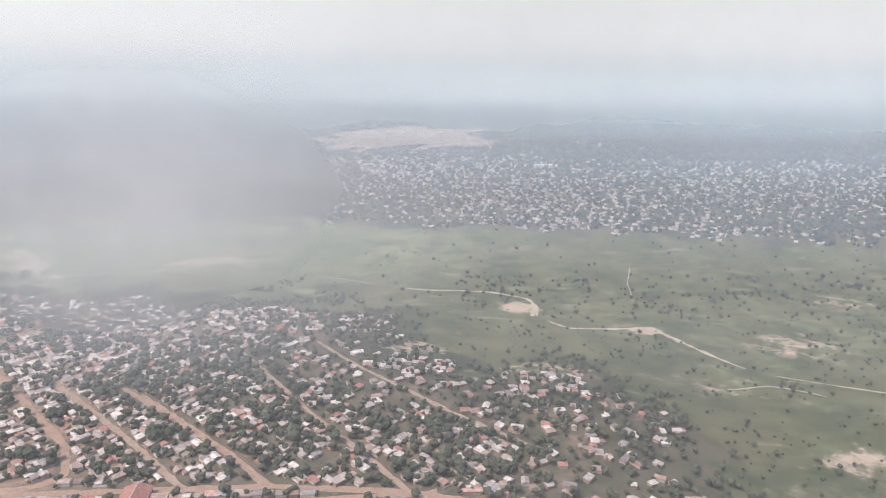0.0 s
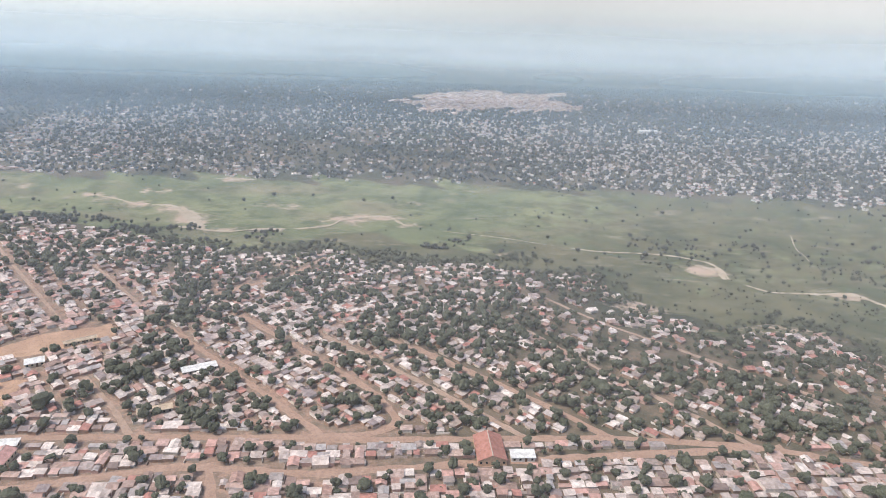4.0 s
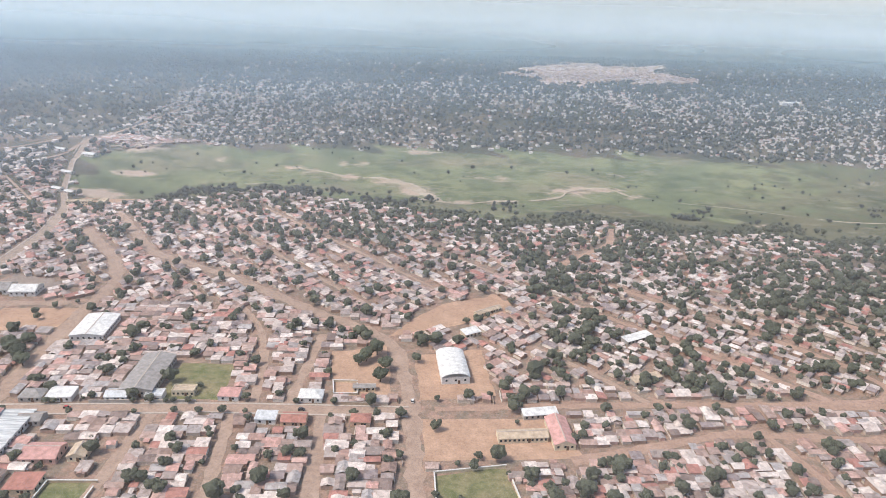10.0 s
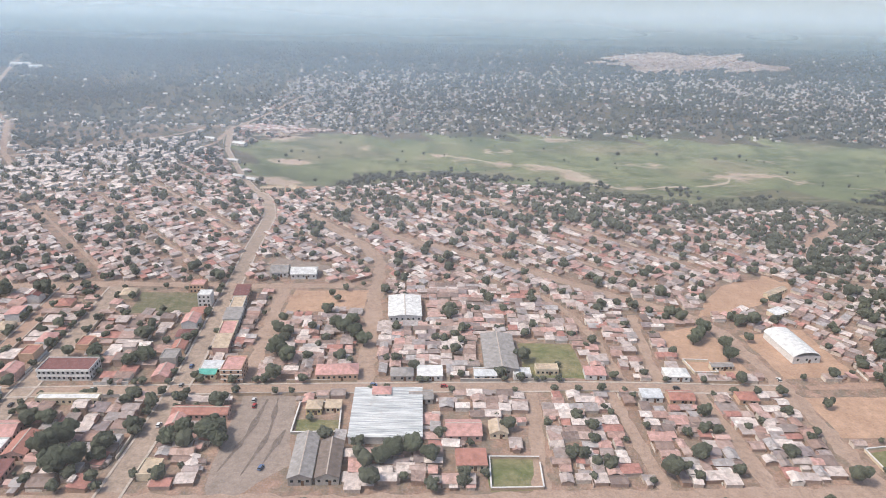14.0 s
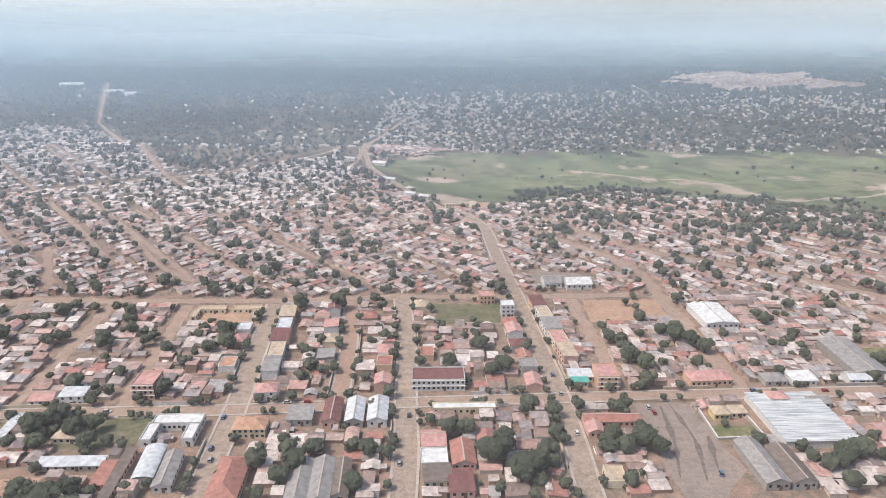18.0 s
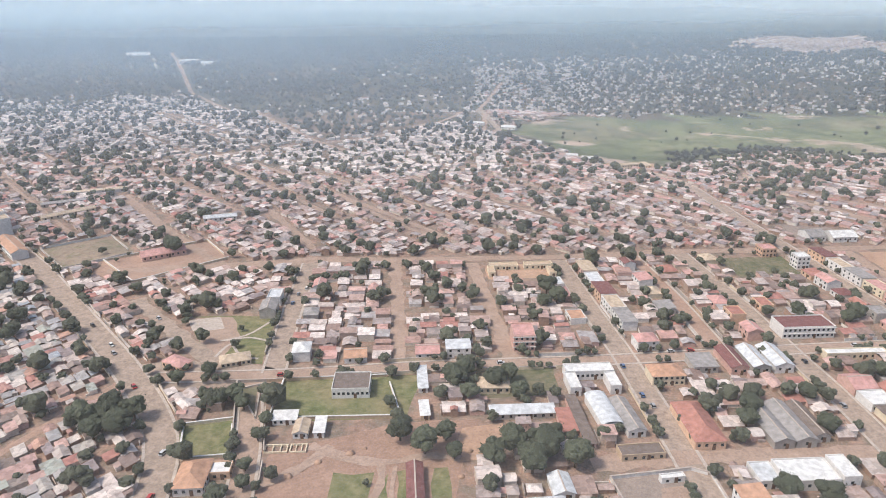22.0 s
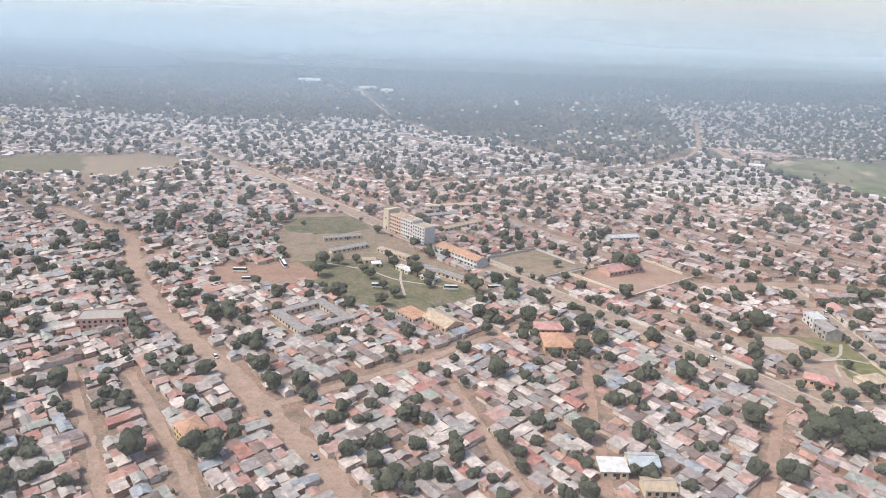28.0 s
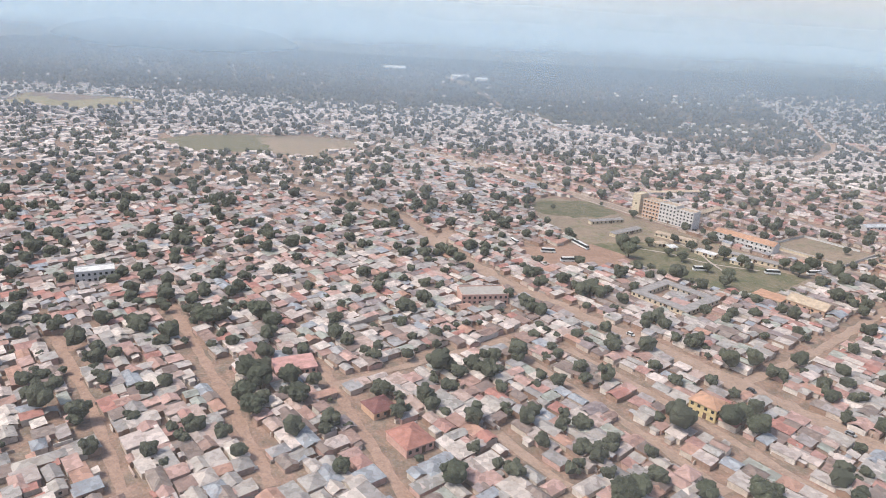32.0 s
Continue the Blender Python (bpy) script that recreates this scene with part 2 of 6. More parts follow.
M["dirt_road"] = earth("dirt_road", (0.42, 0.312, 0.25), (0.345, 0.248, 0.195), 0.08)
M["red_road"] = earth("red_dirt_road", (0.42, 0.29, 0.228), (0.345, 0.232, 0.178), 0.08)
M["asphalt"] = earth("dusty_asphalt", (0.33, 0.262, 0.215), (0.39, 0.305, 0.248), 0.06)
M["orange_earth"] = earth("orange_earth", (0.50, 0.335, 0.24), (0.40, 0.26, 0.185), 0.05)
M["red_earth"] = earth("red_earth", (0.38, 0.252, 0.192), (0.30, 0.195, 0.148), 0.06)
M["grey_earth"] = earth("grey_lot", (0.34, 0.275, 0.235), (0.27, 0.22, 0.19), 0.07)
M["lawn"] = earth("lawn", (0.135, 0.16, 0.068), (0.25, 0.215, 0.125), 0.045)
M["dry_lawn"] = earth("dry_lawn", (0.21, 0.215, 0.10), (0.34, 0.25, 0.16), 0.06)
M["scrub"] = earth("scrub_yard", (0.125, 0.135, 0.075), (0.21, 0.18, 0.125), 0.07)
M["dry_earth"] = earth("dry_trodden_earth", (0.34, 0.26, 0.20), (0.26, 0.215, 0.16), 0.04, 0.36)
M["sand"] = earth("river_sand", (0.51, 0.445, 0.355), (0.38, 0.32, 0.24), 0.05)

# the ground: earth in the town, grass in the valley, woodland floor far off; shade painted into the east
n = Nodes("ground")
bare = n.span(n.maths("ADD", n.attribute("bare"), n.maths("MULTIPLY", n.maths("SUBTRACT", n.noise(0.035, 7, 0.75), 0.52), 2.0)), 0.35, 0.75)
town = n.mix(n.ramp(n.noise(0.012, 5, 0.6), [(0.35, 0.0), (0.65, 1.0)]), (0.38, 0.255, 0.20), (0.30, 0.20, 0.155))
town = n.mix(n.ramp(n.noise(0.09, 5, 0.7), [(0.42, 0.0), (0.60, 0.85)]), town, (0.215, 0.182, 0.145))
town = n.mix(1.0, town, n.ramp(n.noise(0.8, 4), [(0.3, 0.74), (0.7, 1.16)]), "MULTIPLY")
town = n.mix(1.0, town, n.ramp(n.noise(0.16, 5, 0.65), [(0.34, 0.72), (0.66, 1.14)]), "MULTIPLY")
field = n.mix(n.ramp(n.noise(0.006, 6, 0.62), [(0.36, 0.0), (0.62, 1.0)]), (0.118, 0.148, 0.082), (0.215, 0.228, 0.125))
field = n.mix(n.ramp(n.noise(0.004, 6, 0.68, stretch=(1, 1.8, 1)), [(0.5, 0.0), (0.62, 0.7)]), field, (0.21, 0.185, 0.13))
field = n.mix(n.ramp(n.noise(0.022, 7, 0.75), [(0.47, 0.0), (0.60, 0.75)]), field, (0.074, 0.100, 0.054))
field = n.mix(n.span(n.maths("ADD", n.attribute("scrub"), n.maths("MULTIPLY", n.maths("SUBTRACT", n.noise(0.03, 6, 0.75), 0.5), 1.2)), 0.35, 0.7), field, n.mix(n.ramp(n.noise(0.014, 6, 0.7), [(0.36, 0.0), (0.64, 1.0)]), (0.070, 0.084, 0.050), (0.150, 0.142, 0.086)))
field = n.mix(n.ramp(n.noise(0.011, 6, 0.78, stretch=(1, 2.2, 1)), [(0.57, 0.0), (0.70, 0.75)]), field, (0.33, 0.285, 0.21))
wood_and_shade = n.mix(n.ramp(n.noise(0.008, 6, 0.7), [(0.4, 0.0), (0.6, 1.0)]), (0.058, 0.066, 0.046), (0.135, 0.115, 0.086))
edge = n.noise(0.03, 6, 0.7)
grassy = n.span(n.maths("ADD", n.attribute("grass"), n.maths("MULTIPLY", n.maths("SUBTRACT", edge, 0.5), 0.9)), 0.35, 0.65)
woody_or_shaded = n.span(n.maths("ADD", n.attribute("wood_and_shade"), n.maths("MULTIPLY", n.maths("SUBTRACT", edge, 0.5), 0.8)), 0.3, 0.7)
colour = n.mix(bare, n.mix(grassy, n.mix(woody_or_shaded, town, wood_and_shade), field), n.mix(n.noise(0.2, 5), (0.36, 0.27, 0.215), (0.50, 0.41, 0.33)))
M["ground"] = n.surface(colour, 0.95, 0, n.noise(0.5, 5), 0.4, 0.4)

# ---- the lie of the land ----
VALLEY = [(-1225, 1124), (-1150, 985), (-1085, 870), (-1000, 885), (-871, 960), (-783, 940), (-614, 862), (-503, 836), (-389, 856), (-326, 822), (-179, 822), (-50, 796),
          (-38, 685), (43, 655), (160, 640), (196, 590), (212, 530), (208, 430), (230, 250), (300, -200), (3200, -300), (3200, 900), (800, 1142), (576, 1173),
          (272, 1245), (-216, 1298), (-649, 1292), (-1060, 1237)]


DUSTY = [(-390, 2080), (-240, 1950), (112, 2100), (161, 2500), (-113, 2560), (-380, 2300)]
BARE = [(-830, 1130, 45, 0.7), (-760, 1102, 40, 0.72), (-690, 1080, 45, 0.8), (-640, 1015, 45, 0.85), (-580, 974, 36, 0.7), (-520, 988, 36, 0.6), (-400, 1050, 50, 0.8), (-345, 1075, 40, 0.8), (-300, 1035, 34, 0.7),
        (-1100, 1076, 38, 1.0), (-1000, 1180, 30, 0.6), (-760, 1180, 45, 0.6), (-520, 1120, 50, 0.55), (-300, 1180, 40, 0.55), (-880, 1030, 40, 0.5), (-150, 900, 40, 0.5),
        (430, 752, 80, 0.62), (365, 512, 45, 0.72), (-24, 704, 40, 0.9), (-1085, 925, 50, 1.0), (-645, 1035, 40, 0.9), (-380, 1075, 35, 0.7), (110, 872, 32, 1.0), (258, 795, 26, 1.0), (-1150, 1200, 50, 0.9),
        (-650, 1274, 42, 0.8), (120, 655, 60, 0.6), (180, 560, 50, 0.6), (-860, 1150, 35, 0.7), (560, 900, 90, 0.5), (300, 640, 60, 0.5), (-430, 770, 45, 0.7), (640, 700, 90, 0.5)]


def signed(points, poly):
    """Distance of points from a polygon's edge, positive inside."""
    p = np.asarray(points, float).reshape(-1, 2)
    best, inside = np.full(len(p), 1e9), np.zeros(len(p), bool)
    for (ax, ay), (bx, by) in zip(poly, poly[1:] + poly[:1]):
        ux, uy = bx - ax, by - ay
        s = np.clip(((p[:, 0] - ax) * ux + (p[:, 1] - ay) * uy) / (ux * ux + uy * uy), 0, 1)
        best = np.minimum(best, np.hypot(p[:, 0] - ax - s * ux, p[:, 1] - ay - s * uy))
        if ay != by:
            cross = ((ay > p[:, 1]) != (by > p[:, 1])) & (p[:, 0] < (bx - ax) * (p[:, 1] - ay) / (by - ay) + ax)
            inside ^= cross
    return np.where(inside, best, -best)


def dusty(p):
    """Distance inside the dusty new district, with its ragged edge."""
    return signed(p, DUSTY) + 45 * np.sin(p[:, 0] / 47 + 2 * np.sin(p[:, 1] / 60)) + 25 * np.sin(p[:, 0] / 19 - p[:, 1] / 31)


def smooth(x, a, b):
    s = np.clip((x - a) / (b - a), 0, 1)
    return s * s * (3 - 2 * s)


def height(points):
    p = np.asarray(points, float).reshape(-1, 2)
    d = signed(p, VALLEY)
    rise = 45 * smooth(p[:, 1], 1250, 1900) + 12 * np.sin(p[:, 0] / 900 + 1) * smooth(p[:, 1], 1900, 3200)
    bumps = 2.2 * smooth(d, 10, 80) * np.sin(p[:, 0] / 29 + 2 * np.sin(p[:, 1] / 37)) * np.sin(p[:, 1] / 21 + p[:, 0] / 61)
    return bumps - 30 * smooth(d, -140, 130) + rise - 15 * smooth(p[:, 1], 1200, 1300) * (1 - smooth(d, -140, 130))


def ground_z(x, y):
    return float(height([(x, y)])[0])


def mesh_of(name, verts, faces, mats, slots=None, flat=True):
    me = bpy.data.meshes.new(name)
    me.from_pydata((np.asarray(verts, float) * UNIT).tolist(), [], faces.tolist() if isinstance(faces, np.ndarray) else faces)
    for m in mats if isinstance(mats, (list, tuple)) else [mats]:
        me.materials.append(m)
    if slots is not None:
        me.polygons.foreach_set("material_index", np.asarray(slots, np.int32))
    if not flat:
        me.shade_smooth()
    me.update()
    return me


def steps(marks):
    out = [marks[0][0]]
    for (a, _), (b, gap) in zip(marks, marks[1:]):
        count = max(1, round((b - a) / gap))
        out += [a + (b - a) * (i + 1) / count for i in range(count)]
    return np.array(out)


gx = steps([(-9500, 0), (-2800, 160), (900, 12), (7600, 160)])
gy = steps([(-2500, 0), (100, 150), (1450, 12), (2600, 40), (6600, 130)])
XX, YY = np.meshgrid(gx, gy)
flat_xy = np.c_[XX.ravel(), YY.ravel()]
zz = height(flat_xy)
nx, ny = len(gx), len(gy)
idx = np.arange(nx * ny).reshape(ny, nx)
quads = np.stack([idx[:-1, :-1], idx[:-1, 1:], idx[1:, 1:], idx[1:, :-1]], -1).reshape(-1, 4)
ground_me = mesh_of("ground", np.c_[flat_xy, zz], quads, M["ground"], flat=False)
inside = signed(flat_xy, VALLEY)
ragged = inside + 26 * np.sin(flat_xy[:, 0] / 37 + 2 * np.sin(flat_xy[:, 1] / 29)) + 14 * np.sin(flat_xy[:, 0] / 13 + flat_xy[:, 1] / 17)
spots_bare = np.max([a * np.exp(-((flat_xy[:, 0] - x) ** 2 + (flat_xy[:, 1] - y) ** 2 * 2) / r ** 2) for x, y, r, a in BARE], axis=0)
spots_bare = np.maximum(spots_bare, 0.30 * smooth(dusty(flat_xy), -60, 60))
# scrub on the near slope; its eastern ramp also paints shade into the ground
ground_me.attributes.new("scrub", "FLOAT", "POINT").data.foreach_set("value", np.maximum(smooth(ragged, 165, 85) * (flat_xy[:, 1] < 1020) * smooth(inside, -40, 0) * (0.4 + 0.6 * smooth(flat_xy[:, 0], -560, -330)), 0.62 * smooth(flat_xy[:, 0] + 0.3 * (900 - flat_xy[:, 1]), -560, 120)).astype(np.float32))
ground_me.attributes.new("bare", "FLOAT", "POINT").data.foreach_set("value", spots_bare.astype(np.float32))
# woodland and rim floor; the ramp along x also paints eastern shade
for key, values in (("grass", smooth(ragged, -25, 25)), ("wood_and_shade", np.maximum(np.maximum(smooth(flat_xy[:, 1], 1150, 1400), 0.75 * smooth(inside, -220, -40)), np.maximum(0.58 * smooth(flat_xy[:, 0], -520, -180), 0.5 * smooth(flat_xy[:, 1] - 0.2 * np.abs(flat_xy[:, 0] + 1500), 600, 850))))):
    ground_me.attributes.new(key, "FLOAT", "POINT").data.foreach_set("value", values.astype(np.float32))
tagged(new("ground", ground_me), "reddish earth and green valley floor under the town", "ground", kind="structure")

# ---- haze, imitated by see-through tinted sheets between the town and the horizon, and a far backdrop of sky ----


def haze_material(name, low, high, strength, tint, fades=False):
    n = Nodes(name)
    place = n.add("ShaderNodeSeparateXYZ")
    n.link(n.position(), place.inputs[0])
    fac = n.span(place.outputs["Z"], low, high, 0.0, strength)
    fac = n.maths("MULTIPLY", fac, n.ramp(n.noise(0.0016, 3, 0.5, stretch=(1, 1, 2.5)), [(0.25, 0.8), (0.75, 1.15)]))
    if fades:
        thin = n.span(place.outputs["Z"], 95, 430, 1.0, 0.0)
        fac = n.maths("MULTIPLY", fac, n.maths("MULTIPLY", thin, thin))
    # the imitated haze is set denser in the west
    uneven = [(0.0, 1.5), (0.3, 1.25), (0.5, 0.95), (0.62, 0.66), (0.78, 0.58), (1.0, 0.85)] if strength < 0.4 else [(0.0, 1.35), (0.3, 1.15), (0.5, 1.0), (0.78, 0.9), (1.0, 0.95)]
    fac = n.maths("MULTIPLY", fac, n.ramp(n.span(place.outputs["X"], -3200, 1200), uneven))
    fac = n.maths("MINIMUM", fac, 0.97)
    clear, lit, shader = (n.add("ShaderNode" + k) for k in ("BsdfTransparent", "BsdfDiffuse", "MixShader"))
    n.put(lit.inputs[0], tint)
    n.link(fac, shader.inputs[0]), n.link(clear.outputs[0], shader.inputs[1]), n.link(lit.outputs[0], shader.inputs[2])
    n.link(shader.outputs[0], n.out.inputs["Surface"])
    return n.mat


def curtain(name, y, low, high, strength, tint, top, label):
    """A tinted see-through sheet, imitating haze, that leans away from the flight."""
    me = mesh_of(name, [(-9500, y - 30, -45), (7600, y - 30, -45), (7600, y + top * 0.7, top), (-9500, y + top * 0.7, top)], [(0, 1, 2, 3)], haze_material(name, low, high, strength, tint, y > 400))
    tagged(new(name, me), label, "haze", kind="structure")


# added sheets: distance haze put in as diffuse tint, stronger farther off
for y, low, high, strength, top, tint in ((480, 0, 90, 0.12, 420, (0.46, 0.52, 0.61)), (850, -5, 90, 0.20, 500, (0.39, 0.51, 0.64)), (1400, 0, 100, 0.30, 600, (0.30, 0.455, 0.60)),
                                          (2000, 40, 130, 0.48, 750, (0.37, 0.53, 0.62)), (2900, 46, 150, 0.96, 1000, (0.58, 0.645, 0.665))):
    curtain("haze_layer", y, low, high, strength, tint, top, "see-through sheet tinted to imitate bluish white haze over the land")
# an added whitish sheet before the first streets imitates haze and lifts the darks, thin enough to see all through it
veil_x = np.arange(-6000, 5001, 250.0)
veil_foot = np.interp(veil_x, [-2300, -1891, -1423, -955, -483, 0], [150, 194, 214, 255, 305, 400]) - 62
veil = [(x, y, -3) for x, y in zip(veil_x, veil_foot)] + [(x, y + 420, 600) for x, y in zip(veil_x, veil_foot)]
k = len(veil_x)
n = Nodes("near_haze_sheet")
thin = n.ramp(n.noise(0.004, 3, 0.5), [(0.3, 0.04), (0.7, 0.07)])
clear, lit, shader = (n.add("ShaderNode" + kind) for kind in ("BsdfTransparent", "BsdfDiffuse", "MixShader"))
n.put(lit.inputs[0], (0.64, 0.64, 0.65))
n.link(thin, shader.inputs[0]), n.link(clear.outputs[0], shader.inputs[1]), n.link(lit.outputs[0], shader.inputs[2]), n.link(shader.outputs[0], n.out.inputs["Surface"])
tagged(new("haze_layer", mesh_of("haze_layer", veil, [(i, i + 1, i + 1 + k, i + k) for i in range(k - 1)], n.mat)), "see-through whitish sheet imitating thin haze before the town", "haze", kind="structure")
n = Nodes("far_sky")
place = n.add("ShaderNodeSeparateXYZ")
n.link(n.position(), place.inputs[0])
tone = n.ramp(n.span(place.outputs["Z"], 0, 1000), [(0.04, (0.47, 0.525, 0.542)), (0.12, (0.53, 0.58, 0.594)), (0.22, (0.61, 0.645, 0.65)), (0.33, (0.67, 0.69, 0.688)), (0.52, (0.72, 0.73, 0.725))])
tone = n.mix(1.0, tone, n.ramp(n.noise(0.0005, 2, 0.4, stretch=(1, 1, 3)), [(0.3, 0.97), (0.7, 1.03)]), "MULTIPLY")
tone = n.mix(1.0, tone, n.ramp(n.span(place.outputs["X"], -7000, 4500), [(0.0, 1.25), (0.35, 1.1), (0.58, 0.92), (0.74, 0.82), (1.0, 0.92)]), "MULTIPLY")
glow = n.add("ShaderNodeEmission")
n.link(tone, glow.inputs[0]), n.link(glow.outputs[0], n.out.inputs["Surface"])
tagged(new("backdrop", mesh_of("backdrop", [(-11500, 6400, -100), (9500, 6400, -100), (9500, 6400, 2600), (-11500, 6400, 2600)], [(0, 1, 2, 3)], n.mat)),
       "pale misty sky down to the horizon", "sky", kind="structure")

# a wisp of low cloud that the flight leaves behind
n = Nodes("cloud_wisp")
spot = n.add("ShaderNodeVectorMath", operation="LENGTH")
move = n.add("ShaderNodeMapping")
move.inputs["Scale"].default_value = (1 / 54, 0, 1 / 29)
n.link(n.coords(), move.inputs["Vector"]), n.link(move.outputs[0], spot.inputs[0])
soft = n.span(spot.outputs["Value"], 1.0, 0.0, 0.0, 0.78)
soft = n.maths("MULTIPLY", soft, n.ramp(n.noise(0.045, 3, 0.45), [(0.3, 0.7), (0.7, 1.0)]))
clear, lit, shader = (n.add("ShaderNode" + k) for k in ("BsdfTransparent", "BsdfDiffuse", "MixShader"))
n.put(lit.inputs[0], (0.74, 0.75, 0.77))
n.link(soft, shader.inputs[0]), n.link(clear.outputs[0], shader.inputs[1]), n.link(lit.outputs[0], shader.inputs[2]), n.link(shader.outputs[0], n.out.inputs["Surface"])
wisp = new("cloud_wisp", mesh_of("cloud_wisp", [(56 * math.cos(i * math.pi / 16), 4 * math.sin(i * math.pi / 16), 30 * math.sin(i * math.pi / 16)) for i in range(32)], [tuple(range(32))], n.mat))
wisp.matrix_basis = at(-39, 82, 283)
tagged(wisp, "soft white wisp of low cloud", "cloud", kind="structure")

# the ragged end of a cloud bank beside the start of the flight
n = Nodes("cloud_bank")
place = n.add("ShaderNodeSeparateXYZ")
n.link(n.position(), place.inputs[0])
thick = n.maths("MULTIPLY", n.span(place.outputs["X"], -330, -60), n.span(place.outputs["Z"], 262, 306, 0.05, 0.46))
thick = n.maths("MULTIPLY", thick, n.ramp(n.noise(0.02, 4, 0.5), [(0.3, 0.75), (0.7, 1.15)]))
clear, lit, shader = (n.add("ShaderNode" + kind) for kind in ("BsdfTransparent", "BsdfDiffuse", "MixShader"))
n.put(lit.inputs[0], (0.70, 0.71, 0.73))
n.link(thick, shader.inputs[0]), n.link(clear.outputs[0], shader.inputs[1]), n.link(lit.outputs[0], shader.inputs[2]), n.link(shader.outputs[0], n.out.inputs["Surface"])
tagged(new("cloud_bank", mesh_of("cloud_bank", [(-340, 92, 225), (160, 92, 225), (160, 140, 345), (-340, 140, 345)], [(0, 1, 2, 3)], n.mat)), "thin white edge of a low cloud bank", "cloud", kind="structure")

# ---- roads, tracks and yards ----


def ribbon(points, width, lift, gap=12.0):
    """A strip along a line, draped on the ground."""
    pts = [Vector(p) for p in points]
    fine = []
    for a, b in zip(pts, pts[1:]):
        count = max(1, round((b - a).length / gap))
        fine += [a.lerp(b, i / count) for i in range(count)]
    fine.append(pts[-1])
    for _ in range(2):
        fine = [fine[0]] + [(a + 2 * b + c) / 4 for a, b, c in zip(fine, fine[1:], fine[2:])] + [fine[-1]]
    side = []
    for i, p in enumerate(fine):
        d = (fine[min(i + 1, len(fine) - 1)] - fine[max(i - 1, 0)]).normalized()
        side.append(Vector((-d.y, d.x)))
    return fine, side


def road(name, points, width, mat, label, lift=0.12, kerbs=False, wobble=0.0):
    fine, side = ribbon(points, width, lift, 12.0 if kerbs else 6.0)
    rng = random.Random(len(points) * 31 + int(points[0][0]))
    verts, faces = [], []
    for p, s in zip(fine, side):
        w = width / 2 * (1 + rng.uniform(-wobble, wobble))
        if wobble > 0.5:
            w *= 0.25 + 0.75 * min(1.0, 0.12 * len(verts), 0.12 * (2 * len(fine) - len(verts)))
        for k in (1, -1):
            q = p + s * w * k
            verts.append((q.x, q.y, ground_z(p.x, p.y) + lift))
    for i in range(len(fine) - 1):
        faces.append((2 * i, 2 * i + 1, 2 * i + 3, 2 * i + 2))
    ob = tagged(new(name, mesh_of(name, verts, faces, mat)), label, "road", kind="structure")
    if kerbs:
        for k in (1, -1):
            kv, kf = [], []
            for p, s in zip(fine, side):
                z = ground_z(p.x, p.y)
                for off, h in ((0, lift), (0, lift + 0.25), (1.5, lift + 0.25), (1.5, lift - 0.1)):
                    q = p + s * (width / 2 + off) * k
                    kv.append((q.x, q.y, z + h))
            for i in range(len(fine) - 1):
                for j in range(3):
                    kf.append((4 * i + j, 4 * i + j + 1, 4 * i + j + 5, 4 * i + j + 4))
            me = mesh_of("pavement", kv, kf, M["kerb"])
            tagged(new("pavement", me), "pale raised pavement along a street", "pavement", kind="structure")
    return ob


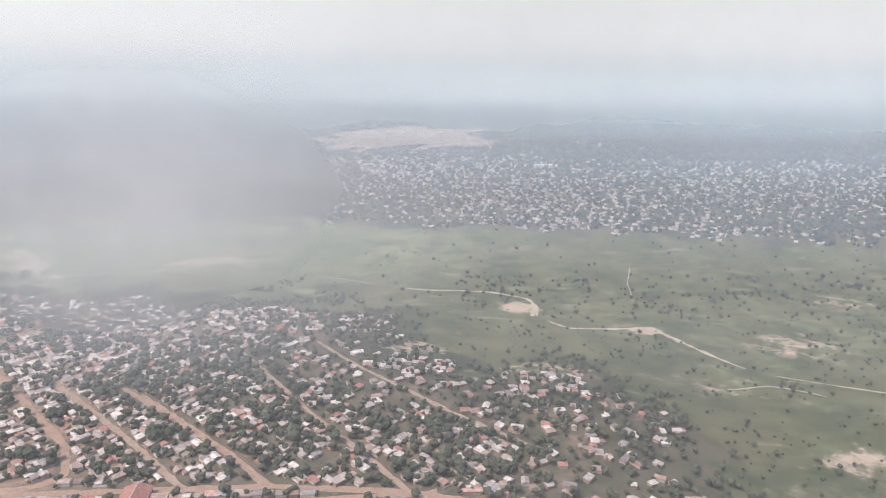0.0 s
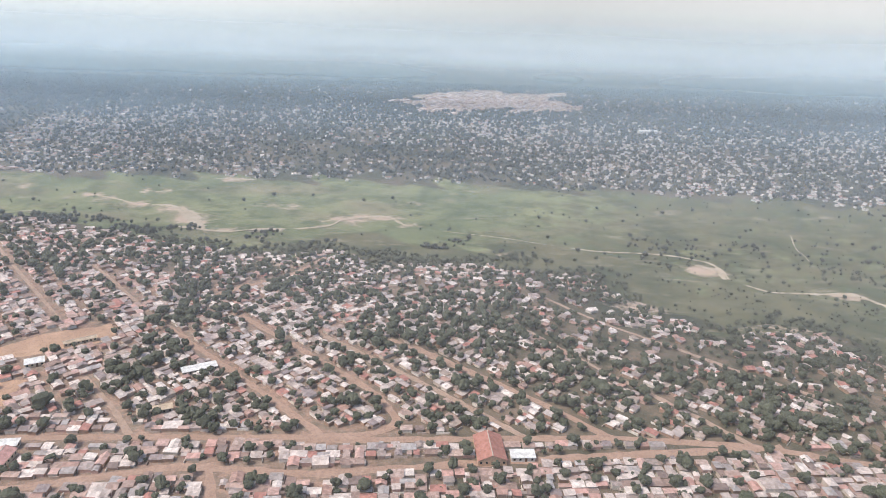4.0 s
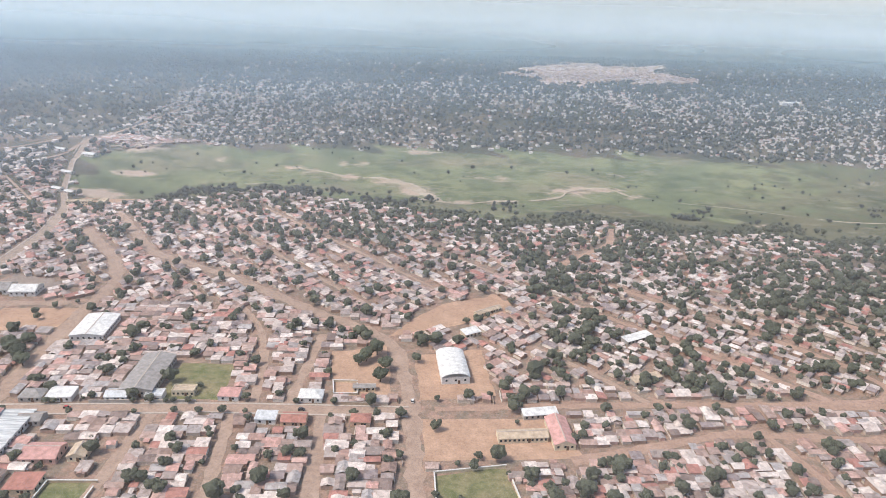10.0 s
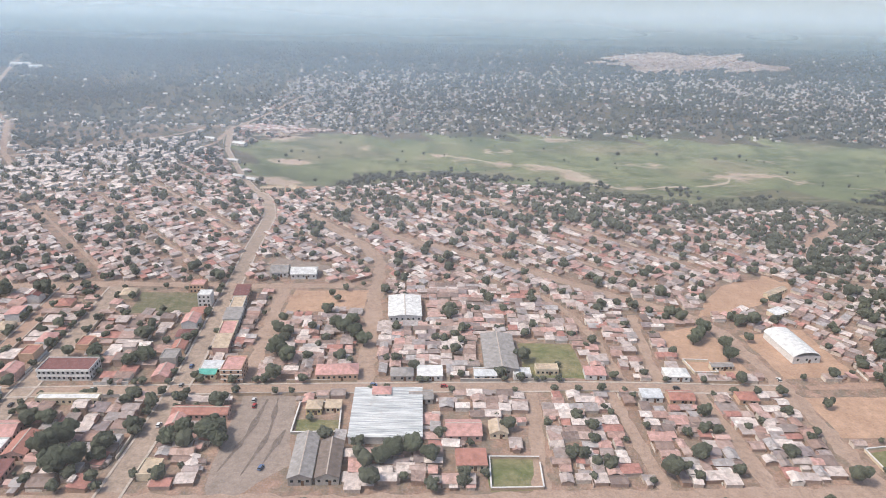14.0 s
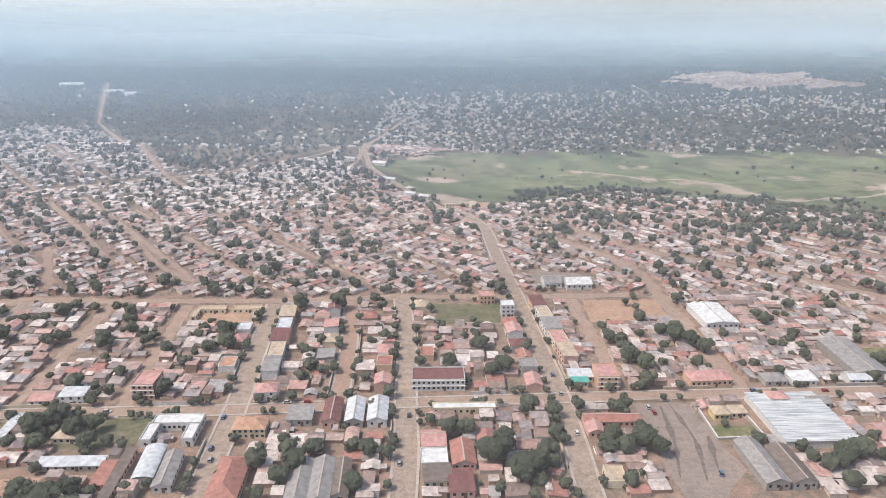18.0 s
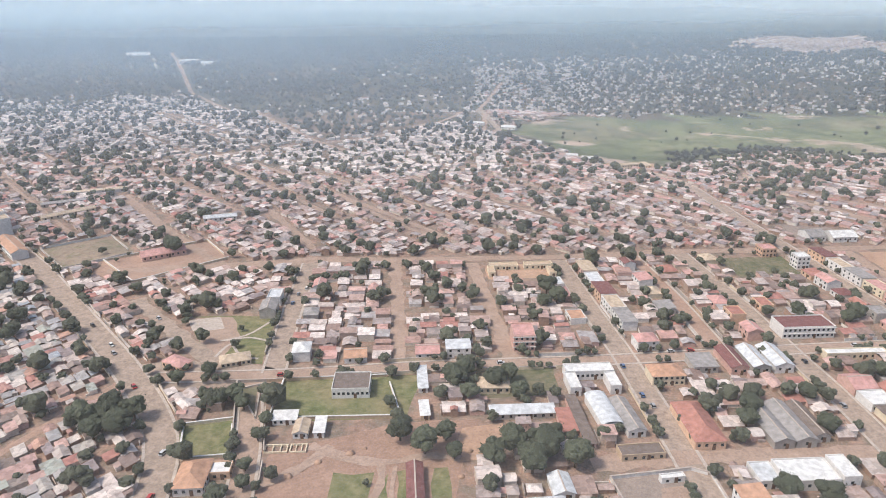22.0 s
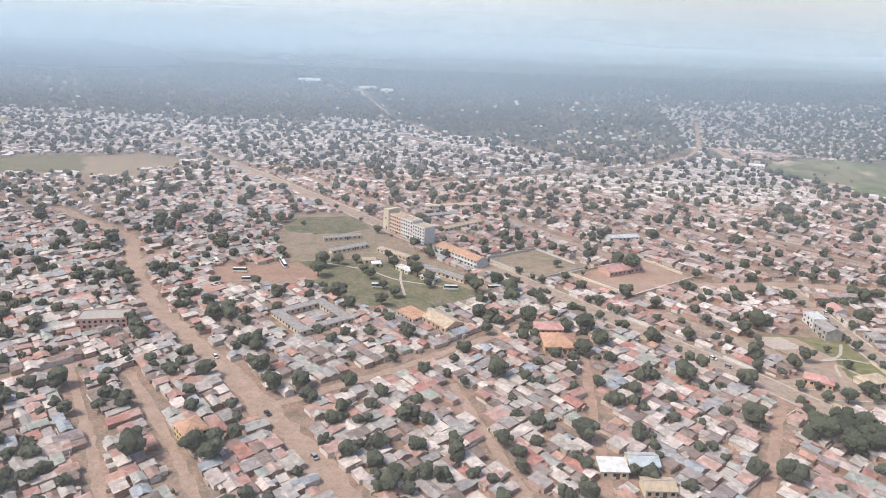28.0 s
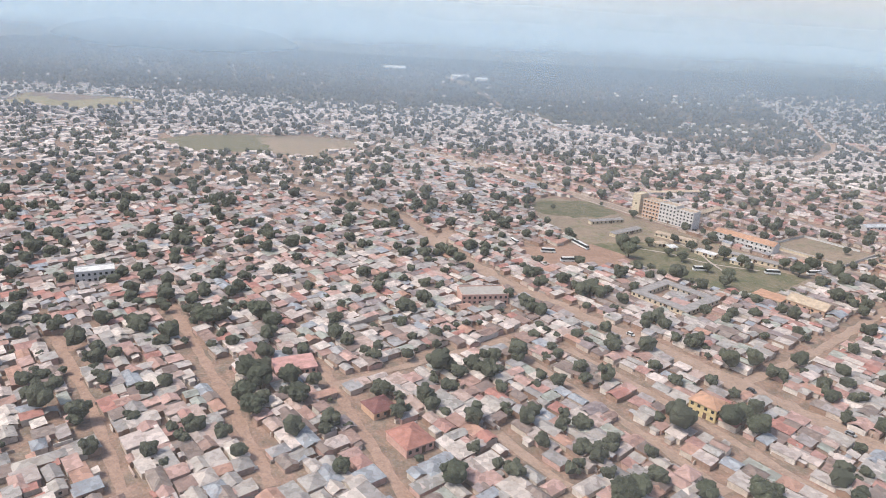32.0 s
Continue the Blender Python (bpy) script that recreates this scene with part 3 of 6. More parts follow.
ROADS = [  # points, width, kind, pavement
    ([(-357, 576), (-255, 490), (-178, 417)], 6, "dirt_road", 0), ([(-269, 557), (-165, 468), (-119, 424)], 6, "red_road", 0),
    ([(-203, 650), (-104, 521), (-60, 470), (-20, 420)], 5, "dirt_road", 0), ([(-134, 688), (12, 533), (75, 481)], 5, "dirt_road", 0),
    ([(-512, 592), (-394, 481), (-318, 408)], 6, "red_road", 0), ([(-291, 570), (-157, 461), (-118, 418)], 5, "red_road", 0),
    ([(-346, 408), (-222, 417), (-118, 425), (-20, 420), (70, 400)], 6.5, "red_road", 0),
    ([(-603, 392), (-546, 398), (-469, 404), (-353, 411), (-289, 419), (-272, 434), (-293, 473), (-319, 498), (-357, 534), (-440, 610)], 6.5, "red_road", 0),
    ([(-520, 342), (-412, 375), (-322, 372), (-247, 385), (-142, 401), (0, 420)], 7.5, "red_road", 0), ([(-393, 380), (-376, 334), (-362, 250)], 6.5, "red_road", 0),
    ([(-527, 483), (-481, 437), (-453, 402)], 5, "dirt_road", 0), ([(-477, 663), (-412, 728), (-392, 811)], 8, "red_road", 0),
    ([(-1000, 800), (-900, 660), (-791, 596), (-705, 530), (-658, 502), (-634, 474), (-623, 420), (-617, 378), (-614, 338), (-610, 294), (-606, 200)], 11, "dirt_road", 0),
    ([(-1244, 1320), (-1240, 1213), (-1214, 1100), (-1133, 918), (-1062, 790), (-1038, 715), (-1030, 612), (-1021, 530), (-1015, 460), (-1008, 390), (-1005, 320), (-1004, 200)], 11.5, "asphalt", 1),
    ([(-999, 724), (-928, 638), (-903, 590), (-899, 500), (-891, 380)], 12, "dirt_road", 0),
    ([(-1470, 329), (-1400, 332), (-1323, 341), (-1208, 348), (-1096, 360), (-1004, 368), (-891, 376), (-740, 386), (-620, 388)], 9.5, "dirt_road", 1),
    ([(-1570, 484), (-1480, 495), (-1408, 508), (-1348, 506), (-1215, 512), (-1110, 524), (-1020, 526), (-919, 534)], 11, "dirt_road", 0),
    ([(-1115, 518), (-1105, 430), (-1101, 360), (-1097, 310), (-1095, 200)], 12, "asphalt", 1), ([(-1156, 514), (-1146, 434), (-1142, 366)], 10, "red_road", 1),
    ([(-1217, 505), (-1209, 420), (-1202, 360), (-1196, 275), (-1192, 190)], 12, "asphalt", 1), ([(-978, 524), (-971, 450), (-967, 379)], 10.6, "dirt_road", 0),
    ([(-1286, 500), (-1273, 386), (-1268, 350)], 9.5, "dirt_road", 0), ([(-1347, 502), (-1337, 386), (-1334, 345)], 9.5, "dirt_road", 0), ([(-1414, 500), (-1411, 411), (-1405, 334)], 11.7, "asphalt", 1),
    ([(-1240, 254), (-1193, 259), (-1102, 262), (-1004, 268), (-900, 272), (-760, 282), (-610, 292)], 10.6, "dirt_road", 0),
    ([(-735, 388), (-724, 289), (-716, 200)], 7.5, "dirt_road", 0), ([(-677, 388), (-668, 291), (-662, 200)], 8.5, "dirt_road", 0), ([(-784, 380), (-788, 286), (-790, 200)], 8.5, "dirt_road", 0),
    ([(-723, 392), (-730, 450), (-744, 495), (-770, 536)], 5.9, "dirt_road", 0), ([(-694, 492), (-700, 392)], 7.2, "dirt_road", 0),
    ([(-2150, 1050), (-1923, 813), (-1809, 689), (-1715, 579), (-1621, 485), (-1558, 414), (-1498, 347), (-1473, 316), (-1450, 284), (-1437, 253), (-1431, 200)], 14, "asphalt", 1),
    ([(-1647, 691), (-1551, 570), (-1484, 495), (-1415, 500)], 10, "dirt_road", 0), ([(-1525, 433), (-1486, 390), (-1444, 347), (-1407, 334)], 11, "asphalt", 0),
    ([(-1415, 325), (-1400, 261), (-1391, 190)], 10.6, "dirt_road", 1),
    ([(-2071, 619), (-1958, 541), (-1912, 460), (-1866, 395), (-1790, 318), (-1744, 268), (-1699, 215), (-1650, 160)], 11.5, "dirt_road", 0),
    ([(-1587, 385), (-1592, 314), (-1596, 241), (-1600, 150)], 5.1, "red_road", 0), ([(-1488, 325), (-1524, 249), (-1545, 200)], 5.1, "red_road", 0),
    ([(-1873, 309), (-1822, 241), (-1790, 195)], 5.1, "dirt_road", 0), ([(-1838, 307), (-1788, 246), (-1750, 195)], 5.1, "dirt_road", 0), ([(-1665, 317), (-1637, 245), (-1620, 200)], 4.3, "dirt_road", 0),
    ([(-2061, 323), (-1995, 233), (-1957, 176)], 5.3, "red_road", 0), ([(-1960, 266), (-1932, 216), (-1905, 170)], 4.6, "red_road", 0), ([(-2096, 272), (-2046, 216), (-2004, 163)], 4.6, "red_road", 0),
    ([(-1950, 250), (-1869, 313)], 4.6, "dirt_road", 0), ([(-1763, 276), (-1696, 330), (-1617, 405)], 5.9, "dirt_road", 0), ([(-1876, 221), (-1850, 190)], 5.1, "dirt_road", 0), ([(-1920, 465), (-1912, 510)], 8.6, "dirt_road", 0),
    ([(-2109, 2064), (-1850, 1480), (-1636, 1203), (-1500, 975), (-1440, 900)], 10, "dirt_road", 0), ([(-1837, 1247), (-1548, 924)], 5, "dirt_road", 0),
    ([(-1834, 1098), (-1730, 980), (-1625, 865)], 4.5, "dirt_road", 0), ([(-1835, 1235), (-1720, 1090), (-1607, 951)], 4.5, "dirt_road", 0), ([(-1573, 807), (-1480, 700), (-1391, 590)], 6, "dirt_road", 0), ([(-1546, 836), (-1420, 692), (-1307, 561)], 6, "dirt_road", 0),
    ([(-1480, 639), (-1418, 532)], 8, "dirt_road", 0), ([(-1413, 679), (-1348, 590), (-1305, 554)], 6, "dirt_road", 0), ([(-1374, 700), (-1249, 555)], 6, "dirt_road", 0), ([(-1248, 1080), (-1240, 1190), (-1236, 1310)], 14, "dirt_road", 0),
    ([(-1240, 1300), (-1321, 1121), (-1412, 987), (-1502, 944), (-1618, 871), (-1760, 790)], 11, "dirt_road", 0), ([(-1244, 1310), (-1222, 1389), (-1180, 1560)], 8, "dirt_road", 0),
]
ROAD_LABELS = {"dirt_road": "pale dusty dirt road between the houses", "red_road": "reddish dirt lane between the houses", "asphalt": "worn grey asphalt street with dusty edges"}
for i, (points, width, kind, paved) in enumerate(ROADS):
    road("road", points, width, M[kind], ROAD_LABELS[kind], 0.12 + 0.012 * (i % 9), paved, 0.0 if paved else 0.32)
# sandy tracks and gullies on the valley floor
TRACKS = [
    ([(-860, 1150), (-800, 1122), (-763, 1100)], 5, "sand"), ([(-735, 1102), (-699, 1100), (-660, 1045), (-632, 1010), (-606, 968)], 8, "sand"), ([(-650, 972), (-606, 967), (-556, 974), (-520, 984), (-486, 996)], 7, "sand"),
    ([(-475, 998), (-440, 1006), (-418, 1018), (-408, 1045), (-390, 1066), (-360, 1080), (-336, 1078), (-316, 1040), (-300, 1026)], 6, "sand"),
    ([(-250, 1008), (-190, 992), (-136, 977), (-85, 955)], 2.2, "sand"), ([(-60, 946), (-32, 937), (30, 930), (82, 922), (112, 908), (125, 900), (132, 868), (128, 838)], 4.5, "sand"),
    ([(140, 818), (165, 796), (205, 800), (252, 801), (285, 768), (315, 722), (340, 690)], 5.5, "sand"), ([(362, 672), (410, 652), (461, 634), (560, 600), (700, 560)], 2.2, "sand"),
    ([(307, 1052), (284, 980), (272, 905)], 1.3, "sand"), ([(100, 890), (128, 870), (122, 838)], 7, "sand"), ([(225, 803), (262, 800), (290, 762)], 6, "sand"),
    ([(-690, 1095), (-640, 1040), (-604, 972)], 12, "sand"), ([(-410, 1040), (-380, 1078), (-330, 1085)], 9, "sand"),
    ([(-1192, 1184), (-1109, 1222)], 14, "sand"), ([(-690, 1273), (-605, 1275)], 7, "sand"), ([(395, 620), (345, 645), (300, 640)], 2.5, "sand"),
]
for i, (points, width, kind) in enumerate(TRACKS):
    road("sandy_track", points, width, M[kind], "pale sandy track and eroded gully in the grass", 0.8 + 0.02 * i, False, 0.7)

PATCHES = [  # polygon, material, label
    ([(-1492, 342), (-1472, 316), (-1405, 322), (-1405, 342), (-1440, 342), (-1462, 350)], "asphalt", "wide asphalt junction of several streets"),
    ([(-640, 492), (-586, 516), (-545, 540), (-535, 565), (-554, 582), (-599, 556), (-628, 520)], "orange_earth", "bare orange earth clearing among houses"),
    ([(-613, 402), (-561, 410), (-569, 476), (-620, 462)], "orange_earth", "bare earth yard round the hall"),
    ([(-608, 338), (-512, 345), (-520, 386), (-612, 380)], "orange_earth", "orange earth school yard"),
    ([(-599, 296), (-553, 298), (-560, 334), (-602, 326)], "lawn", "walled green lawn"),
    ([(-671, 404), (-633, 406), (-642, 477), (-683, 464)], "orange_earth", "earth yard with shade trees"),
    ([(-787, 394), (-746, 396), (-750, 442), (-789, 440)], "lawn", "green playing field between houses"),
    ([(-950, 266), (-921, 300), (-932, 365), (-964, 363), (-960, 280)], "grey_earth", "grey bare vehicle lot"),
    ([(-815, 284), (-787, 286), (-787, 312), (-815, 311)], "lawn", "small green lawn"),
    ([(-925, 326), (-899, 328), (-901, 342), (-926, 340)], "lawn", "green garden before the yellow villa"),
    ([(-1398, 288), (-1328, 290), (-1318, 332), (-1398, 326)], "lawn", "green lawn round the white building"),
    ([(-1447, 349), (-1414, 344), (-1419, 407), (-1479, 406)], "lawn", "triangular park with pale paths"), ([(-1447, 350), (-1439, 352), (-1436, 378), (-1448, 405), (-1478, 405)], "dirt_road", "bare earth side of the park"),
    ([(-1432, 256), (-1407, 259), (-1415, 290), (-1439, 284)], "lawn", "bright green lawn beside the road"),
    ([(-1392, 200), (-1310, 205), (-1290, 290), (-1328, 287), (-1390, 262)], "red_earth", "churned red earth building site"),
    ([(-1360, 205), (-1343, 205), (-1340, 248), (-1358, 248)], "lawn", "green lawn strip"), ([(-1329, 250), (-1323, 251), (-1319, 226), (-1327, 225)], "lawn", "green lawn strip"), ([(-1333, 248), (-1332, 228), (-1340, 229)], "lawn", "triangular green lawn"), ([(-1313, 251), (-1306, 252), (-1305, 230), (-1313, 229)], "lawn", "green lawn strip"), ([(-1304, 255), (-1283, 258), (-1278, 286), (-1299, 282)], "orange_earth", "bare earth yard with low walls"),
    ([(-1290, 308), (-1245, 312), (-1246, 340), (-1290, 336)], "scrub", "patchy grass yard with trees"),
    ([(-1838, 640), (-1812, 655), (-1745, 590), (-1700, 535), (-1650, 478), (-1640, 452), (-1690, 408), (-1735, 415), (-1790, 480), (-1835, 560)], "dry_earth", "worn grassy grounds with pale paths among sheds"),
    ([(-1806, 498), (-1740, 520), (-1700, 492), (-1650, 452), (-1692, 410), (-1732, 420), (-1772, 450)], "scrub", "patchy green park among the houses"),
    ([(-1843, 611), (-1832, 632), (-1814, 642), (-1790, 642), (-1769, 633), (-1760, 615), (-1763, 597), (-1780, 585), (-1800, 579), (-1820, 581), (-1836, 594)], "scrub", "oval green sports ground"),
    ([(-1860, 478), (-1831, 486), (-1798, 500), (-1768, 469), (-1793, 449), (-1840, 440)], "red_earth", "red earth yard with parked buses"),
    ([(-1648, 532), (-1604, 566), (-1566, 522), (-1606, 488)], "dry_earth", "walled red earth yard"),
    ([(-1582, 505), (-1514, 552), (-1483, 510), (-1540, 462), (-1578, 480)], "red_road", "red earth yard"),
    ([(-2306, 829), (-2274, 875), (-2193, 902), (-2120, 880), (-2110, 820), (-2145, 782), (-2241, 768)], "scrub", "wide dry field"), ([(-2198, 880), (-2140, 922), (-2066, 908), (-2056, 862), (-2090, 805), (-2044, 771), (-2142, 778), (-2165, 830)], "dry_earth", "bare earth field"),
    ([(-1275, 466), (-1220, 471), (-1222, 500), (-1276, 494)], "orange_earth", "pale earth school court"),
    ([(-1234, 244), (-1196, 250), (-1188, 246), (-1187, 225), (-1231, 223)], "grey_earth", "walled weedy yard"), ([(-1213, 238), (-1191, 241), (-1190, 226), (-1216, 225)], "dirt_road", "pale court in the walled yard"),
    ([(-1005, 548), (-952, 556), (-945, 580), (-1000, 590)], "grey_earth", "bare yard by the white hall"), ([(-968, 478), (-905, 490), (-905, 525), (-968, 520)], "orange_earth", "bare earth block"),
    ([(-1085, 470), (-1035, 476), (-1035, 512), (-1090, 508)], "scrub", "overgrown green plot"), ([(-1092, 904), (-1022, 905), (-1034, 822), (-1084, 841)], "orange_earth", "bare earth by the valley road"),
    ([(-2740, 1238), (-2678, 1056), (-2520, 1042), (-2480, 1180)], "dry_lawn", "dry field"),
]


def patch(poly, mat, label, lift):
    rim = []
    rng = random.Random(int(poly[0][0]))
    for a, b in zip(poly, poly[1:] + poly[:1]):
        a, b = Vector(a), Vector(b)
        count = max(1, round((b - a).length / 9))
        rim += [a.lerp(b, i / count) + Vector((rng.uniform(-1, 1), rng.uniform(-1, 1))) * (5 if a.y > 560 else 1) for i in range(count)]
    zs = height([(p.x, p.y) for p in rim])
    verts = [(p.x, p.y, float(z) + lift) for p, z in zip(rim, zs)]
    bm = bmesh.new()
    bm.faces.new([bm.verts.new(Vector(v) * UNIT) for v in verts])
    bmesh.ops.triangulate(bm, faces=bm.faces[:])
    me = bpy.data.meshes.new("yard")
    bm.to_mesh(me), bm.free()
    me.materials.append(mat)
    tagged(new("yard", me), label, "yard", kind="structure")


for i, (poly, mat, label) in enumerate(PATCHES):
    patch(poly, M[mat], label, 0.05 + 0.002 * i if poly[0][1] < 1500 else 3.0)

# ---- where houses and trees stand ----
SEGMENTS = [(a, b, width / 2) for points, width, _, paved in ROADS for a, b in zip(points, points[1:])]


def road_gap(p):
    """Distance of points from the nearest road's edge."""
    best = np.full(len(p), 1e9)
    for (ax, ay), (bx, by), half in SEGMENTS:
        ux, uy = bx - ax, by - ay
        s = np.clip(((p[:, 0] - ax) * ux + (p[:, 1] - ay) * uy) / (ux * ux + uy * uy), 0, 1)
        best = np.minimum(best, np.hypot(p[:, 0] - ax - s * ux, p[:, 1] - ay - s * uy) - half)
    return best


def in_patches(p, margin):
    hit = np.zeros(len(p), bool)
    for poly, _, _ in PATCHES:
        hit |= signed(p, poly) > -margin
    return hit


def main_line(x):
    """The line of the great diagonal street, which parts the districts."""
    return np.interp(x, [-2150, -1923, -1715, -1498, -1431], [1050, 813, 579, 347, 150])


def first_row(x):
    """The line nearest the flight from which the ground is seen."""
    return np.interp(x, [-2300, -1891, -1423, -955, -483, -150, 60], [150, 194, 214, 255, 305, 342, 385]) - 26


def district(p):
    """0 east, 1 the streets near the flight, 2 middle, 3 centre, 4 north, 5 south-west, 6 the valley's rim, 7 beyond, 8 north-west, 9 the dusty new district."""
    x, y = p[:, 0], p[:, 1]
    d = np.full(len(p), 4)
    d[(x > -520)] = 0
    d[(x > -620) & (y < 425)] = 1
    d[(x > -1000) & (x <= -620) & (y < 540)] = 2
    d[(x > -1440) & (x <= -1000) & (y < 520)] = 3
    d[(x <= -1431) & (y < main_line(x))] = 5
    v = signed(p, VALLEY) + 16 * np.sin(x / 31 + 2 * np.sin(y / 23)) + 9 * np.sin(x / 11 - y / 14)
    d[(v > -95 - 50 * smooth(x, -950, -500)) & (y < 1000) & (x > -1000)] = 6
    d[y > 1180 + 120 * np.sin(x / 260)] = 7
    d[(y > 1050) & (x > -1000)] = 7
    d[(y > 830 + 60 * np.sin(x / 170)) & (y < 1480 + 120 * np.sin(x / 210)) & (x < -1230)] = 8
    d[(x < -2000) & (y > 600)] = 8
    d[(x < -2000) & (y > 1400)] = 7
    d[dusty(p) > 0] = 9
    d[(v > -12)] = -1
    return d


# the straight lanes of the northern quarter
turned = radians(-47)
along = np.arange(-60, 61) * 12.0
for j in range(-14, 16):
    line = np.c_[along * math.cos(turned) - j * 70.0 * math.sin(turned) - 1400, along * math.sin(turned) + j * 70.0 * math.cos(turned) + 620]
    free = (district(line) == 4) & (line[:, 1] > 535) & (road_gap(line) > 16) & ~in_patches(line, 4)
    run = []
    for p, ok in zip(line.tolist() + [(0, 0)], free.tolist() + [False]):
        if ok:
            run.append(tuple(p))
            continue
        if len(run) > 6:
            road("lane", run, 3.8, M["dirt_road"], "pale straight lane between close rows of houses", 0.2, False, 0.3)
            SEGMENTS += [(a, b, 2.2) for a, b in zip(run[::3], run[3::3])]
        run = []

ANGLE = {0: -43, 1: 5, 2: 2.5, 3: 2, 4: -47, 5: -47, 6: 20, 7: 35, 8: -47, 9: 10}
CELL = {0: (8.0, 7.0), 1: (8.2, 7.2), 2: (8.6, 7.2), 3: (10.4, 9.0), 4: (8.8, 7.2), 5: (8.4, 7.0), 6: (10.5, 9.4), 7: (13.0, 12.0), 8: (11.5, 10.2), 9: (9.4, 9.0)}
FILL = {0: 0.76, 1: 0.92, 2: 0.92, 3: 0.88, 4: 0.88, 5: 0.92, 6: 0.72, 7: 0.60, 8: 0.9, 9: 0.72}
rng = np.random.default_rng(7)
spots = []
for k, deg in ANGLE.items():
    c, s = math.cos(radians(deg)), math.sin(radians(deg))
    span_x, span_y = (4200, 1400) if k < 7 else (6200, 2700)
    ux, uy = CELL[k]
    u, v = np.meshgrid(np.arange(-span_x / 2, span_x / 2, ux), np.arange(-span_y, span_y, uy))
    lane = (np.round(v / uy).astype(int) % 9 == 0) & (k == 4)
    u, v = u[~lane], v[~lane]
    jitter = 1.0 if k < 6 else 5.0
    u, v = u + rng.normal(0, jitter, u.shape), v + rng.normal(0, jitter, v.shape)
    p = np.c_[u * c - v * s - 950, u * s + v * c + (620 if k < 7 else 1700)]
    p = p[(p[:, 1] > first_row(p[:, 0])) & (p[:, 1] < 2650) & (p[:, 0] > -3700) & (p[:, 0] < 1500)]
    p = p[(np.abs(p[:, 0] + 950) < 1300 + p[:, 1] * 0.75)]
    p = p[district(p) == k]
    wave = 0.5 + 0.25 * (np.sin(p[:, 0] / 150 + 2 * np.sin(p[:, 1] / 210)) + np.sin(p[:, 1] / 120 + 1.5 * np.sin(p[:, 0] / 260)))
    if k == 7:
        wave = np.maximum(wave, 1.1 * np.exp(-((p[:, 0] + 1230) / 270) ** 2 - ((p[:, 1] - 1480) / 280) ** 2))
    if k in (7, 8):
        wave = np.where((p[:, 0] < -1240) & ((p[:, 1] > 1450) | (signed(p, [(-1480, 975), (-1300, 1120), (-1255, 1300), (-1250, 1700), (-2000, 1700), (-1640, 1220)]) > 0)), -0.12, wave)
    fill = FILL[k] * (np.clip(0.25 + 1.3 * wave, 0.04, 1.5) * np.where(p[:, 1] > 1850, 0.4, 1.0) if k == 7 else np.clip(0.6 + 0.7 * wave, 0.05, 1) * np.where(wave < 0, 0.22, 1.0) if k == 8 else 1.0)
    fill = fill * np.where((p[:, 0] > -400) & (k in (0, 6)), 1 - 0.42 * smooth(p[:, 0], -340, -60), 1.0)
    keep = (rng.random(len(p)) < fill) & (road_gap(p) > 3.6) & ~in_patches(p, 3.6)
    p = p[keep]
    spots.append(np.c_[p, np.full(len(p), deg), np.full(len(p), k)])
spots = np.concatenate(spots)

# ---- building kit ----


def part(name, me, parent, label=""):
    """One mesh under a thing or under a part."""
    ob = new(name, me)
    ob.parent = parent
    return tagged(ob, label) if label else ob


def thing(name, label, category, m, group=""):
    ob = new(name)
    ob.empty_display_size = 0.5
    ob.matrix_basis = m
    return tagged(ob, label, category, group)


def box_data(x0, y0, z0, x1, y1, z1):
    v = [(x0, y0, z0), (x1, y0, z0), (x1, y1, z0), (x0, y1, z0), (x0, y0, z1), (x1, y0, z1), (x1, y1, z1), (x0, y1, z1)]
    f = [(0, 3, 2, 1), (4, 5, 6, 7), (0, 1, 5, 4), (1, 2, 6, 5), (2, 3, 7, 6), (3, 0, 4, 7)]
    return v, f


def boxes(name, list_of, mat):
    v, f = [], []
    for b in list_of:
        bv, bf = box_data(*b)
        f += [tuple(i + len(v) for i in q) for q in bf]
        v += bv
    return mesh_of(name, v, f, mat)


def wall_shell(w, d, h, mat, gable=0.0, along="x"):
    """Four walls, with gable ends where the roof is pitched."""
    x, y = w / 2, d / 2
    v = [(-x, -y, -0.4), (x, -y, -0.4), (x, y, -0.4), (-x, y, -0.4), (-x, -y, h), (x, -y, h), (x, y, h), (-x, y, h)]
    f = [(0, 1, 5, 4), (1, 2, 6, 5), (2, 3, 7, 6), (3, 0, 4, 7), (4, 5, 6, 7)]
    if gable:
        if along == "x":
            v += [(-x, 0, h + gable), (x, 0, h + gable)]
            f += [(4, 8, 7), (5, 6, 9)]
        else:
            v += [(0, -y, h + gable), (0, y, h + gable)]
            f += [(4, 5, 8), (6, 7, 9)]
    return mesh_of("body", v, f, mat)


def slab(top, thick):
    """A roof sheet with thickness from its upper outline."""
    k = len(top)
    v = list(top) + [(a, b, c - thick) for a, b, c in top]
    f = [tuple(range(k)), tuple(reversed(range(k, 2 * k)))] + [(i, i + k, (i + 1) % k + k, (i + 1) % k) for i in range(k)]
    return v, f


def join(pieces):
    v, f = [], []
    for pv, pf in pieces:
        f += [tuple(i + len(v) for i in q) for q in pf]
        v += pv
    return v, f


